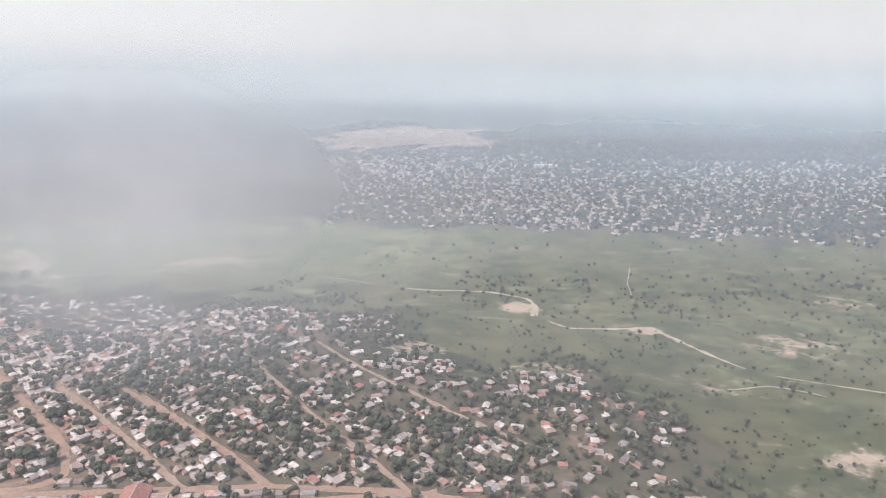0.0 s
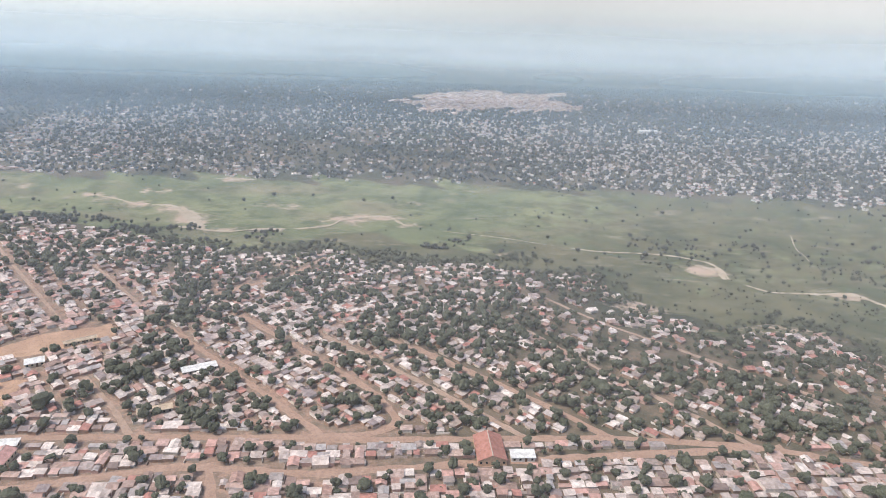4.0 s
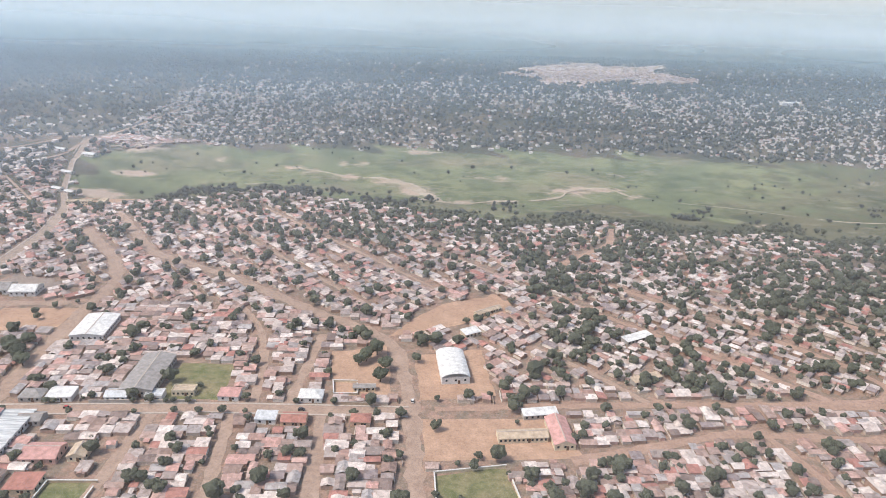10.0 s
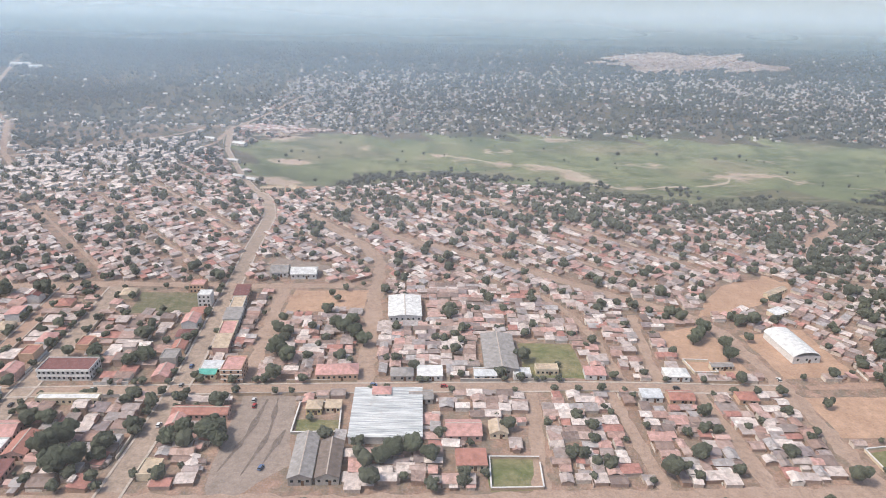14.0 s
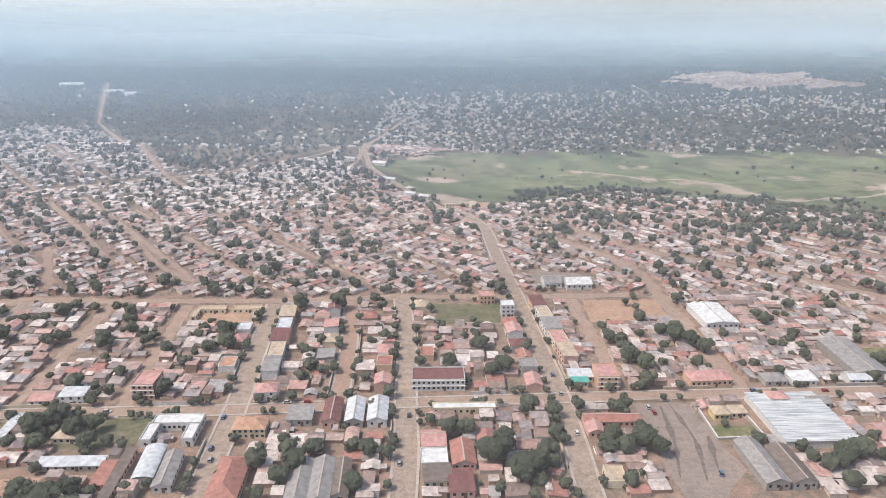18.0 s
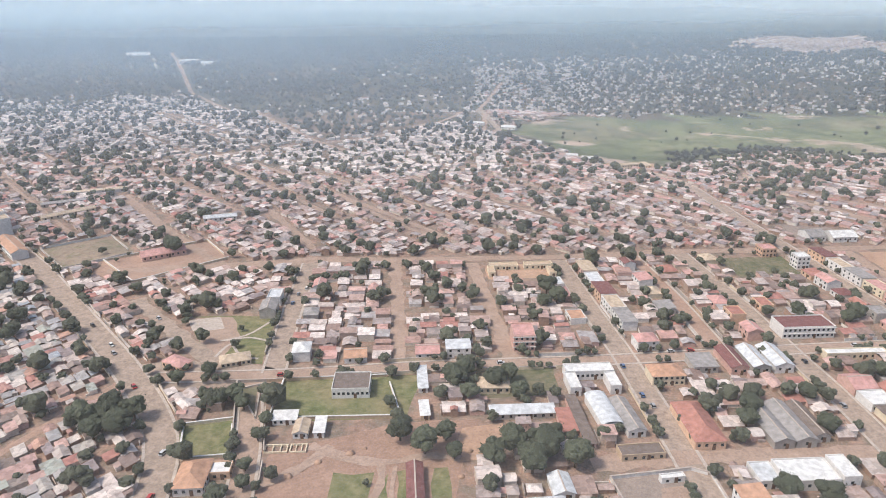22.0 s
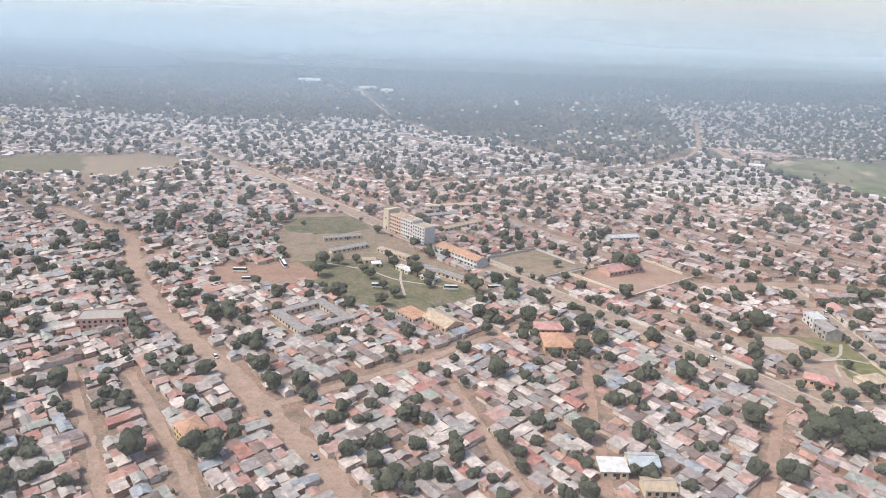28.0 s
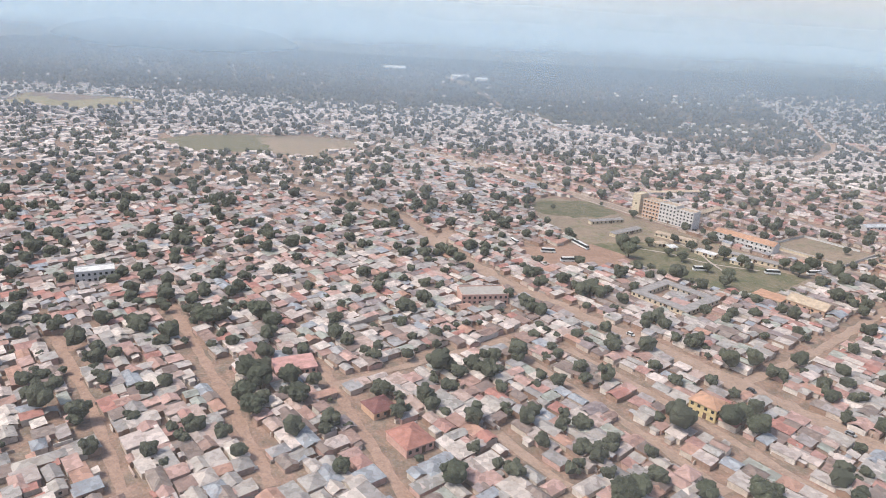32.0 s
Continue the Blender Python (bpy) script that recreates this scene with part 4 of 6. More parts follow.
def roof_mesh(kind, w, d, h, rise, over, mat, thick=0.12):
    x, y = w / 2 + over, d / 2 + over
    if kind == "mono":
        data = slab([(-x, -y, h + 0.05), (x, -y, h + 0.05), (x, y, h + rise), (-x, y, h + rise)], thick)
    elif kind == "gable":
        e = h + 0.06 - rise * over / (d / 2)
        data = join([slab([(-x, -y, e), (x, -y, e), (x, 0, h + rise + 0.08), (-x, 0, h + rise + 0.08)], thick), slab([(-x, 0, h + rise + 0.08), (x, 0, h + rise + 0.08), (x, y, e), (-x, y, e)], thick)])
    elif kind == "gable_y":
        e = h + 0.06 - rise * over / (w / 2)
        data = join([slab([(-x, -y, e), (0, -y, h + rise + 0.08), (0, y, h + rise + 0.08), (-x, y, e)], thick), slab([(0, -y, h + rise + 0.08), (x, -y, e), (x, y, e), (0, y, h + rise + 0.08)], thick)])
    elif kind == "hip":
        r = max(0.3, abs(w - d) / 2)
        tops = [(-r, 0, h + rise), (r, 0, h + rise)] if w >= d else [(0, -r, h + rise), (0, r, h + rise)]
        c = [(-x, -y, h), (x, -y, h), (x, y, h), (-x, y, h)]
        if w >= d:
            f = [(0, 1, 5, 4), (1, 2, 5), (2, 3, 4, 5), (3, 0, 4), (0, 3, 2, 1)]
        else:
            f = [(0, 1, 4), (1, 2, 5, 4), (2, 3, 5), (3, 0, 4, 5), (0, 3, 2, 1)]
        data = (c + tops, f)
    elif kind == "vault":
        v, f, k = [], [], 10
        for i in range(k + 1):
            a = math.pi * (0.14 + 0.72 * i / k)
            px, pz = -math.cos(a) / math.cos(math.pi * 0.14) * x, (math.sin(a) - math.sin(math.pi * 0.14)) / (1 - math.sin(math.pi * 0.14)) * rise
            v += [(px, -y, h + pz), (px, y, h + pz), (px, -y, h + pz - thick), (px, y, h + pz - thick)]
        for i in range(k):
            a, b = 4 * i, 4 * i + 4
            f += [(a, b, b + 1, a + 1), (a + 2, a + 3, b + 3, b + 2), (a, a + 2, b + 2, b), (a + 1, b + 1, b + 3, a + 3)]
        data = (v, f)
    elif kind == "ridges":
        k = 14
        xs = [-x + 2 * x * i / k for i in range(k + 1)]
        v = [(px, py, h + (rise if i % 2 else 0) - drop) for drop in (0, thick) for py in (-y, y) for i, px in enumerate(xs)]
        n = k + 1
        f = [(i, i + 1, i + 1 + n, i + n) for i in range(k)] + [(i + 2 * n, i + 3 * n, i + 1 + 3 * n, i + 1 + 2 * n) for i in range(k)]
        f += [(i + 2 * n, i + 1 + 2 * n, i + 1, i) for i in range(k)] + [(i + n, i + 1 + n, i + 1 + 3 * n, i + 3 * n) for i in range(k)] + [(0, n, 3 * n, 2 * n), (k + 2 * n, k + 3 * n, k + n, k)]
        data = (v, f)
    else:  # a flat deck
        data = box_data(-x + 0.3, -y + 0.3, h - 0.1, x - 0.3, y - 0.3, h + 0.12)
    return mesh_of("roof", data[0], data[1], mat)


def parapet_mesh(w, d, h, over, mat):
    x, y, t, p = w / 2 + over, d / 2 + over, 0.35, 0.75
    return boxes("parapet", [(-x, -y, h - 0.1, x, -y + t, h + p), (-x, y - t, h - 0.1, x, y, h + p), (-x, -y + t, h - 0.1, -x + t, y - t, h + p), (x - t, -y + t, h - 0.1, x, y - t, h + p)], mat)


FOOTPRINTS = []
PANE = {}


def pane_mesh(w, h, deep=0.08):
    key = (round(w, 1), round(h, 1))
    if key not in PANE:
        PANE[key] = boxes("window", [(-w / 2, -deep, -h / 2, w / 2, 0, h / 2)], M["dark_glass"])
    return PANE[key]


def windows_on(parent, w, d, h, storeys, every=3.4, sides="sen"):
    """Rows of single windows on the sides: s towards -y, n towards +y, e +x, w -x."""
    storey = h / storeys
    for side in sides:
        length, off, turn = {"s": (w, d / 2, 0), "n": (w, d / 2, 180), "e": (d, w / 2, 90), "w": (d, w / 2, -90)}[side]
        count = min(14, max(1, int((length - 1) / every)))
        for level in range(storeys):
            for i in range(count):
                ob = part("window", pane_mesh(1.4, min(1.5, storey * 0.45)), parent)
                ob.matrix_basis = at(0, 0, 0, turn) @ at(-length / 2 + length * (i + 0.5) / count, -off - 0.003, storey * (level + 0.55))


def building(name, label, category, x, y, w, d, h, rot, roof, wall, roof_mat, storeys=1, rise=None, over=0.5, sides="se", bands=False, every=3.6):
    FOOTPRINTS.append((x, y, w, d, rot))
    ob = thing(name, label, category, at(x, y, ground_z(x, y), rot))
    rise = rise if rise is not None else {"mono": 0.9, "gable": d * 0.2, "gable_y": w * 0.2, "hip": min(w, d) * 0.25, "vault": 3.0, "ridges": 1.2}.get(roof, 0)
    end = rise if roof in ("gable", "gable_y") else 0
    part("body", wall_shell(w, d, h, M[wall], end, "x" if roof == "gable" else "y"), ob)
    roof_part = part("roof", roof_mesh(roof, w, d, h, rise, over if roof != "flat" else 0.05, M[roof_mat]), ob)
    if roof in ("gable", "gable_y"):
        cap = (-w / 2 - over, -0.35, h + rise + 0.02, w / 2 + over, 0.35, h + rise + 0.2) if roof == "gable" else (-0.35, -d / 2 - over, h + rise + 0.02, 0.35, d / 2 + over, h + rise + 0.2)
        part("ridge_cap", boxes("ridge_cap", [cap], M["kerb"]), roof_part)
    if roof == "flat":
        part("parapet", parapet_mesh(w, d, h, 0.05, M[wall]), ob)
    if bands:
        for level in range(storeys):
            z = h * (level + 1) / storeys
            part("floor_band", boxes("floor_band", [(-w / 2 - 0.5, -d / 2 - 0.5, z - 0.45, w / 2 + 0.5, -d / 2, z - 0.1)], M["white"]), ob)
    windows_on(ob, w, d, h, storeys, every, sides)
    door = part("door", boxes("door", [(-0.8, -0.09, 0, 0.8, 0, 3.0)], M["door_wood"]), ob)
    door.matrix_basis = at(w * 0.12, -d / 2 - 0.004, 0)
    return ob


# landmarks: name, label, category, x, y, w, d, h, rot, roof, walls, roof colour, storeys
building("sports_hall", "large hall with a bright white vaulted roof", "hall", -591, 443, 20, 38, 5.5, 7, "vault", "white", "white_roof", 1, 3.2, every=6)
building("school", "long cream school block with a tan roof", "school", -548, 363, 31, 9, 4.0, 6, "gable", "cream", "tan_roof", every=2.6)
building("school_wing", "school wing with a red roof", "school", -524, 367, 13, 29, 4.5, 5, "gable_y", "cream", "pink_roof")
building("school_shed", "long low shed with a white roof", "shed", -534, 388, 23, 7, 3.5, 10, "mono", "concrete", "white_roof")
building("red_roofed_hall", "hall with a faded red tile roof", "hall", -209, 402, 19, 29, 4.5, 5, "gable_y", "peach", "red_tile")
building("white_shed", "low shed with a white metal roof", "shed", -187, 397, 16, 8, 3.6, 4, "mono", "white", "white_roof")
building("long_shed", "long narrow shed with a white roof", "shed", -441, 500, 27, 8, 3.2, 30, "mono", "concrete", "white_roof")
building("long_shed", "long narrow shed with a pale tan roof", "shed", -451, 436, 24, 6, 3.2, 25, "mono", "concrete", "tan_roof")
building("warehouse", "warehouse with a white sheet roof", "warehouse", -873, 487, 25, 37, 5.5, 5, "gable_y", "white", "white_roof", 1, 1.4)
building("pavilion", "small cream building on a green field", "house", -772, 402, 15, 8, 4, 2, "flat", "cream", "tan_roof", every=2.5)
building("grey_shed", "long grey shed with a weathered roof", "shed", -803, 419, 22, 48, 6, 2, "gable_y", "grey_wall", "grey_roof", 1, 2.0)
building("factory", "broad factory with pale ridged sheet roofs", "factory", -873, 345, 50, 41, 5.0, 93, "ridges", "white", "striped", 1, 0.6)
building("yard_house", "low cream house in a tree-shaded yard", "house", -652, 413, 15, 5, 3.6, 6, "gable", "cream", "grey_roof", every=2.8)
building("clearing_school", "long low building beside the clearing", "school", -560, 541, 26, 6, 3.4, 36, "gable", "cream", "tan_roof", every=3)
building("clearing_house", "house with a cream roof by the clearing", "house", -576, 500, 14, 9, 3.4, 30, "mono", "cream", "white_roof", every=3)
building("yellow_villa", "bright yellow villa with a flat roof", "house", -917, 350, 9, 9, 4.5, 3, "hip", "yellow", "tan_roof", every=2.4)
building("yellow_annex", "pale annex beside the yellow villa", "house", -906, 352, 9, 7, 3.5, 3, "mono", "cream", "tan_roof", every=2.4)
building("workshop", "grey workshop with a dull sheet roof", "workshop", -913, 302, 12, 36, 5, 4, "gable_y", "grey_wall", "grey_roof")
building("workshop", "dark workshop with a patched roof", "workshop", -899, 300, 12, 30, 5, 4, "gable_y", "concrete", "brown_roof")
building("villa", "long villa with a faded red roof", "house", -910, 390, 27, 13, 5, 6, "hip", "peach", "pink_roof", every=3)
building("turquoise_house", "house with a turquoise roof", "house", -993, 383, 11, 5, 4, 3, "mono", "cream", "turquoise", every=2.8)
building("grey_house", "house with a pale grey roof", "house", -991, 392, 15, 9, 4, 3, "mono", "cream", "silver", every=2.8)
building("corner_block", "three-storey orange corner block with balconies", "apartment block", -976, 386, 13, 17, 9.5, 3, "flat", "orange_wall", "pink_roof", 3, bands=True)
building("office_block", "white two-storey block with a dark red roof", "office", -1082, 382, 33, 16, 7.5, 3, "flat", "white", "maroon", 2, bands=True, every=2.8)
building("long_store", "long low store with a pale flat roof", "store", -1066, 351, 37, 6, 4, 3, "flat", "cream", "white_roof")
building("white_hall", "hall with a white pitched roof", "hall", -966, 553, 22, 17, 5, 5, "gable", "white", "white_roof")
building("pink_apartments", "three-storey pink and orange apartment house", "apartment block", -1260, 367, 13, 17, 10, 2, "flat", "pink", "pink_roof", 3, bands=True, every=2.6)
building("museum", "white walled building with a dark brown roof", "public building", -1358, 317, 20, 17, 5.5, 2, "flat", "white", "brown_roof", 1, every=2.2)
building("hotel", "white flat-roofed building round a court", "hotel", -1227, 331, 27, 9, 5, 4, "flat", "white", "white_roof", every=2.6)
building("hotel_wing", "side wing with a white parapet", "hotel", -1238, 318, 6, 16, 5, 4, "flat", "white", "white_roof")
building("hotel_wing", "side wing with a white parapet", "hotel", -1216, 319, 6, 14, 5, 4, "flat", "white", "white_roof")
building("hotel_hall", "hall with a pale blue metal roof", "hall", -1227, 292, 10, 27, 5, 8, "vault", "white", "silver", 1, 1.5)
building("hotel_shed", "long shed with a grey roof beside the hall", "shed", -1216, 288, 9, 28, 4.2, 8, "gable_y", "white", "grey_roof")
building("hotel_store", "long narrow store with a brown roof", "store", -1240, 285, 5, 40, 3.5, 5, "mono", "pink", "brown_roof")
building("depot", "broad depot with white flat roofs", "depot", -1148, 244, 24, 15, 5, 3, "flat", "white", "white_roof")
building("depot_wing", "white depot wing with a stepped roof", "depot", -1166, 244, 10, 13, 4, 3, "flat", "white", "silver")
building("depot_tower", "white stepped block at the depot", "depot", -1131, 245, 8, 15, 6.2, 3, "flat", "white", "white_roof")
building("corner_villa", "villa with a pinkish roof behind a curved wall", "house", -1462, 341, 15, 9, 4.2, -30, "hip", "peach", "pink_roof", every=2.8)
building("park_kiosk", "pale low building at the corner of the park", "kiosk", -1430, 346, 17, 10, 3.4, 20, "hip", "cream", "tan_roof", every=2.6)
building("long_white_building", "very long white roofed building", "warehouse", 262, 1745, 48, 14, 6, 8, "gable", "white", "white_roof", every=8)
building("far_warehouse", "far warehouse with a white roof", "warehouse", -2150, 1935, 60, 20, 8, 20, "gable", "white", "white_roof", every=12)
building("far_warehouse", "far warehouse with a white roof", "warehouse", -1960, 1790, 46, 16, 8, 20, "gable", "white", "white_roof", every=12)
building("far_warehouse", "far warehouse with a white roof", "warehouse", -1905, 1760, 30, 16, 8, 20, "gable", "white", "white_roof", every=12)
building("shop", "shop with a maroon roof", "shop", -1142, 343, 10, 24, 5, 3, "gable_y", "pink", "maroon")
building("shop", "shop with a silver sheet roof", "shop", -1129, 344, 10, 24, 5, 3, "gable_y", "concrete", "silver")
building("shop", "shop with a pale sheet roof", "shop", -1116, 345, 11, 24, 5, 3, "gable_y", "white", "silver")
building("shop", "shop with a grey roof", "shop", -1160, 340, 14, 14, 4.5, 3, "mono", "concrete", "grey_roof")
building("red_house", "large house with a red tile roof", "house", -1183, 281, 15, 33, 5, 3, "hip", "peach", "red_tile", every=3)
building("hip_villa", "villa with a tan hipped roof", "house", -1185, 327, 18, 13, 6, 3, "hip", "cream", "orange_tile", 2, every=2.6)
building("barrack", "long low barrack with a grey roof", "barrack", -1268, 293, 33, 7, 3.4, 3, "mono", "concrete", "silver")
building("red_shed", "shed with a dull red roof", "shed", -1247, 284, 7, 18, 3.5, 5, "mono", "pink", "red_tile")
building("cottage", "white cottage with a dark roof", "house", -1388, 288, 12, 7, 3.4, 2, "mono", "white", "white_roof", every=2.4)
building("cottage", "cottage with a tan roof", "house", -1378, 279, 7, 11, 3.4, 2, "gable_y", "white", "tan_roof", every=2.4)
building("cottage", "cottage with a white roof", "house", -1369, 280, 5, 12, 3.4, 2, "mono", "white", "white_roof", every=2.4)
building("orange_house", "house with an orange tile roof behind a wall", "house", -1419, 243, 13, 19, 4.5, 4, "hip", "white", "orange_tile", every=2.8)
building("orange_annex", "annex with a white roof", "house", -1408, 248, 9, 8, 3.5, 4, "flat", "peach", "white_roof", every=2.8)
building("long_barrack", "long narrow barrack with a dark red roof", "barrack", -1320, 232, 7, 38, 3.8, 4, "gable_y", "pink", "maroon")
building("pale_barrack", "pale roofed wing among trees", "barrack", -1279, 223, 44, 8, 3.8, 6, "gable", "white", "silver")
building("pale_barrack", "pale roofed wing among trees", "barrack", -1257, 237, 9, 13, 3.8, 6, "gable_y", "white", "silver")
building("orange_roofed_house", "house with a wide orange tile roof", "house", -1603, 371, 20, 20, 4.5, 4, "hip", "peach", "orange_tile", every=3)
building("pink_house", "pink house with a grey roof", "house", -1608, 392, 18, 12, 4.5, 4, "gable", "pink", "pink_roof", every=3)
building("yellow_house", "two-storey yellow house with an orange hipped roof", "house", -1781, 252, 13, 11, 6.4, -45, "hip", "yellow", "orange_tile", 2, every=2.6, sides="swe")
building("pink_school", "two-storey pink building with a flat roof", "school", -1884, 366, 29, 15, 6, 14, "flat", "pink", "concrete", 2, every=3)
building("white_villa", "white two-storey villa with columns", "house", -2121, 352, 22, 11, 7, 30, "flat", "white", "white_roof", 2, every=3)
building("pink_walled_house", "pink walled house with a red roof", "house", -1972, 260, 19, 12, 4, 28, "mono", "pink", "pink_roof", every=3)
building("red_tiled_house", "house with a broken red tile roof", "house", -1911, 209, 13, 15, 4, 40, "hip", "pink", "red_tile", every=3)
building("maroon_house", "house with a dark red hipped roof", "house", -1927, 231, 11, 11, 3.6, 40, "hip", "peach", "maroon", every=3)
building("orange_tiled_house", "house with an orange tile roof", "house", -1845, 172, 13, 12, 4, -47, "hip", "peach", "orange_tile", every=3)
ARCADES = [("white", "grey_roof", 6.6, "white"), ("cream", "pink_roof", 5.6, "cream"), ("pink", "tan_roof", 6.4, "pink"), ("white", "silver", 5.2, "white"), ("peach", "maroon", 6.8, "peach"), ("white", "tan_roof", 6.0, "white")]
for i, (x0, lean, y0, turned) in enumerate(((-1155, -0.105, 384, 96), (-945, -0.132, 410, 97.5))):
    for j in range(5):
        wall_mat, roof_mat, tall, words = ARCADES[(i * 2 + j * 5) % 6]
        y = y0 + 10.5 + 21 * j
        building("arcade", "two-storey " + words + " arcade with shops below", "shops", x0 + lean * y + 5.5, y, 20.4, 10 + j % 3, tall, turned, "flat" if j % 2 else "mono", wall_mat, roof_mat, 2, 0.6, every=4.0, sides="ns")
building("white_block", "three-storey white block with a flat roof", "apartment block", -1031, 490, 10, 10, 10, 4, "flat", "white", "white_roof", 3, every=2.4, sides="sw")
building("orange_block", "two-storey orange house with a flat roof", "house", -1046, 516, 12, 12, 7, 4, "flat", "orange_wall", "pink_roof", 2, every=2.4, sides="sw")
building("red_court", "long house with dull red roofs round a court", "house", -982, 341, 32, 9, 4.5, 3, "gable", "pink", "red_tile", 1, every=3)
building("red_court_wing", "wing with a dull red roof", "house", -993, 331, 9, 10, 4.2, 3, "gable_y", "pink", "pink_roof", 1, every=3)
building("row_shop", "street house with a patched pink roof", "shops", -1083, 318, 13, 15, 4.4, 5, "gable", "pink", "pink_roof", 1, every=3)
building("row_shop", "row of shops with white patched roofs", "shops", -1082, 302, 14, 13, 4.2, 5, "flat", "white", "white_roof", 1, every=3)
building("row_shop", "street house with a brown patched roof", "shops", -1080, 288, 14, 13, 4.2, 5, "mono", "cream", "brown_roof", 1, 0.6, every=3)
building("row_shop", "low shop with a faded red roof", "shops", -1067, 306, 12, 20, 4.0, 5, "gable_y", "pink", "red_tile", 1, every=3)
building("row_shop", "low shop with a dull red patched roof", "shops", -1068, 283, 12, 17, 4.0, 5, "mono", "pink", "maroon", 1, 0.6, every=3)
building("grey_warehouse", "warehouse bay with a dark weathered roof", "warehouse", -1148, 281, 10, 32, 4.6, 4, "gable_y", "grey_wall", "grey_roof", 1, every=5)
building("grey_warehouse", "warehouse bay with a pale streaked roof", "warehouse", -1137, 282, 10, 32, 4.6, 4, "gable_y", "concrete", "grey_roof", 1, every=5)
building("grey_warehouse", "narrow warehouse bay with a brown roof", "warehouse", -1127.5, 284, 8, 28, 4.2, 4, "gable_y", "concrete", "brown_roof", 1, every=5)
building("pink_compound", "house with a wide faded pink roof in a walled plot", "house", -828, 332, 20, 15, 4.2, 3, "gable", "pink", "pink_roof", 1, every=4)
building("pink_compound", "low house with a red sheet roof in a walled plot", "house", -824, 306, 16, 13, 4.0, 3, "mono", "cream", "red_tile", 1, 0.6, every=4)
building("pink_compound", "small cream house beside the pink-roofed one", "house", -808, 334, 10, 12, 3.8, 3, "gable_y", "cream", "tan_roof", 1, every=4)
building("tan_house", "low house with a broad tan roof", "house", -1281, 318, 17, 11, 4, 2, "hip", "cream", "tan_roof", 1, every=3)
building("narrow_shed", "narrow shed with a pale sheet roof", "shed", -1320, 325, 5, 23, 3.2, 4, "mono", "white", "silver", 1, 0.4)
building("narrow_shed", "small shed with a white sheet roof", "shed", -1318, 295, 4.5, 13, 3.2, 6, "mono", "tan", "white_roof", 1, 0.4)
building("roofless_store", "low roofless store with brown walls", "store", -1216, 261, 21, 8, 3, 6, "flat", "tan", "brown_roof", 1, every=4)
building("yard_shelter", "small white shelter against the yard wall", "shed", -1207, 243, 11, 3, 2.6, 8, "flat", "white", "white_roof", 1, every=4)
building("low_house", "low house with a faded red roof", "house", -1330, 213, 26, 8, 3.6, 4, "gable", "pink", "red_tile", 1, every=4)
for x, y, w, d, turned, roof_mat in ((-1764, 537, 36, 6, 42, "grey_roof"), (-1776, 567, 34, 5, 26, "grey_roof"), (-1725, 529, 34, 6, -37, "tan_roof"), (-1711, 491, 16, 6, -45, "white_roof"), (-1680, 486, 44, 6, -36, "grey_roof"), (-1690, 474, 14, 7, -36, "silver"), (-1742, 508, 10, 6, 20, "tan_roof"), (-1735, 500, 7, 6, 20, "white_roof")):
    building("park_shed", "long low shed with a dull roof by the park", "shed", x, y, w, d, 3.0, turned, "mono", "cream", roof_mat, 1, 0.5, every=4)
building("long_white_wall_store", "very long pale store behind the apartments", "store", -1682, 700, 62, 7, 4, 19, "mono", "white", "tan_roof", 1, 0.5, every=8)
building("long_shed", "long low shed with a tan roof in a bare yard", "shed", -1672, 625, 48, 8, 3.6, 44, "gable", "cream", "tan_roof", 1, every=5)
building("long_shed", "long narrow shed with a dull grey roof", "shed", -1695, 660, 40, 7, 3.4, 28, "mono", "concrete", "grey_roof", 1, 0.5, every=5)
building("silver_store", "low store with a silver sheet roof", "store", -1520, 610, 30, 9, 4, 17, "gable", "white", "silver", 1, every=4)
building("pink_hall", "broad hall with a faded pink roof in a walled yard", "hall", -1539, 518, 34, 15, 4.2, 31, "gable", "pink", "pink_roof", 1, every=4)
building("brown_hall", "hall with a wide tan roof beside the park", "hall", -1675, 392, 24, 15, 4.6, -47, "gable", "peach", "tan_roof", 1, every=4)
building("brown_annex", "low annex with patched tan roofs", "house", -1696, 402, 18, 12, 3.6, -47, "mono", "cream", "orange_tile", 1, 0.5, every=4)
building("dark_hall", "hall with a dark grey roof beside the white one", "hall", -988, 556, 15, 18, 4.6, 5, "gable", "white", "grey_roof", 1, every=4)
building("pale_blue_house", "house with a pale blue sheet roof", "house", -1578, 253, 13, 10, 4, 4, "gable", "cream", "blue_roof", 1, every=3)
building("pale_blue_house", "house with a white and blue sheet roof", "house", -1592, 247, 12, 9, 4, 4, "mono", "cream", "white_roof", 1, every=3)
building("yellow_roofed_house", "house with a pale yellow roof", "house", -1575, 236, 13, 9, 4, 4, "gable", "cream", "tan_roof", 1, every=3)
building("rim_school", "cream unfinished block above the valley", "school", -1070, 846, 30, 9, 6, 10, "flat", "cream", "tan_roof", 2, every=3.5)
building("rim_annex", "low cream annex above the valley", "school", -1048, 862, 9, 20, 4, 10, "flat", "cream", "tan_roof", 1, every=4)
for x, y, w, d in ((-1134, 912, 16, 8), (-1114, 906, 14, 8), (-1200, 1136, 24, 12), (-1254, 1142, 26, 8), (-1172, 1010, 20, 8)):
    building("roadside_store", "roadside store with a white sheet roof", "store", x, y, w, d, 4, -20, "gable", "white", "white_roof", 1, every=5)
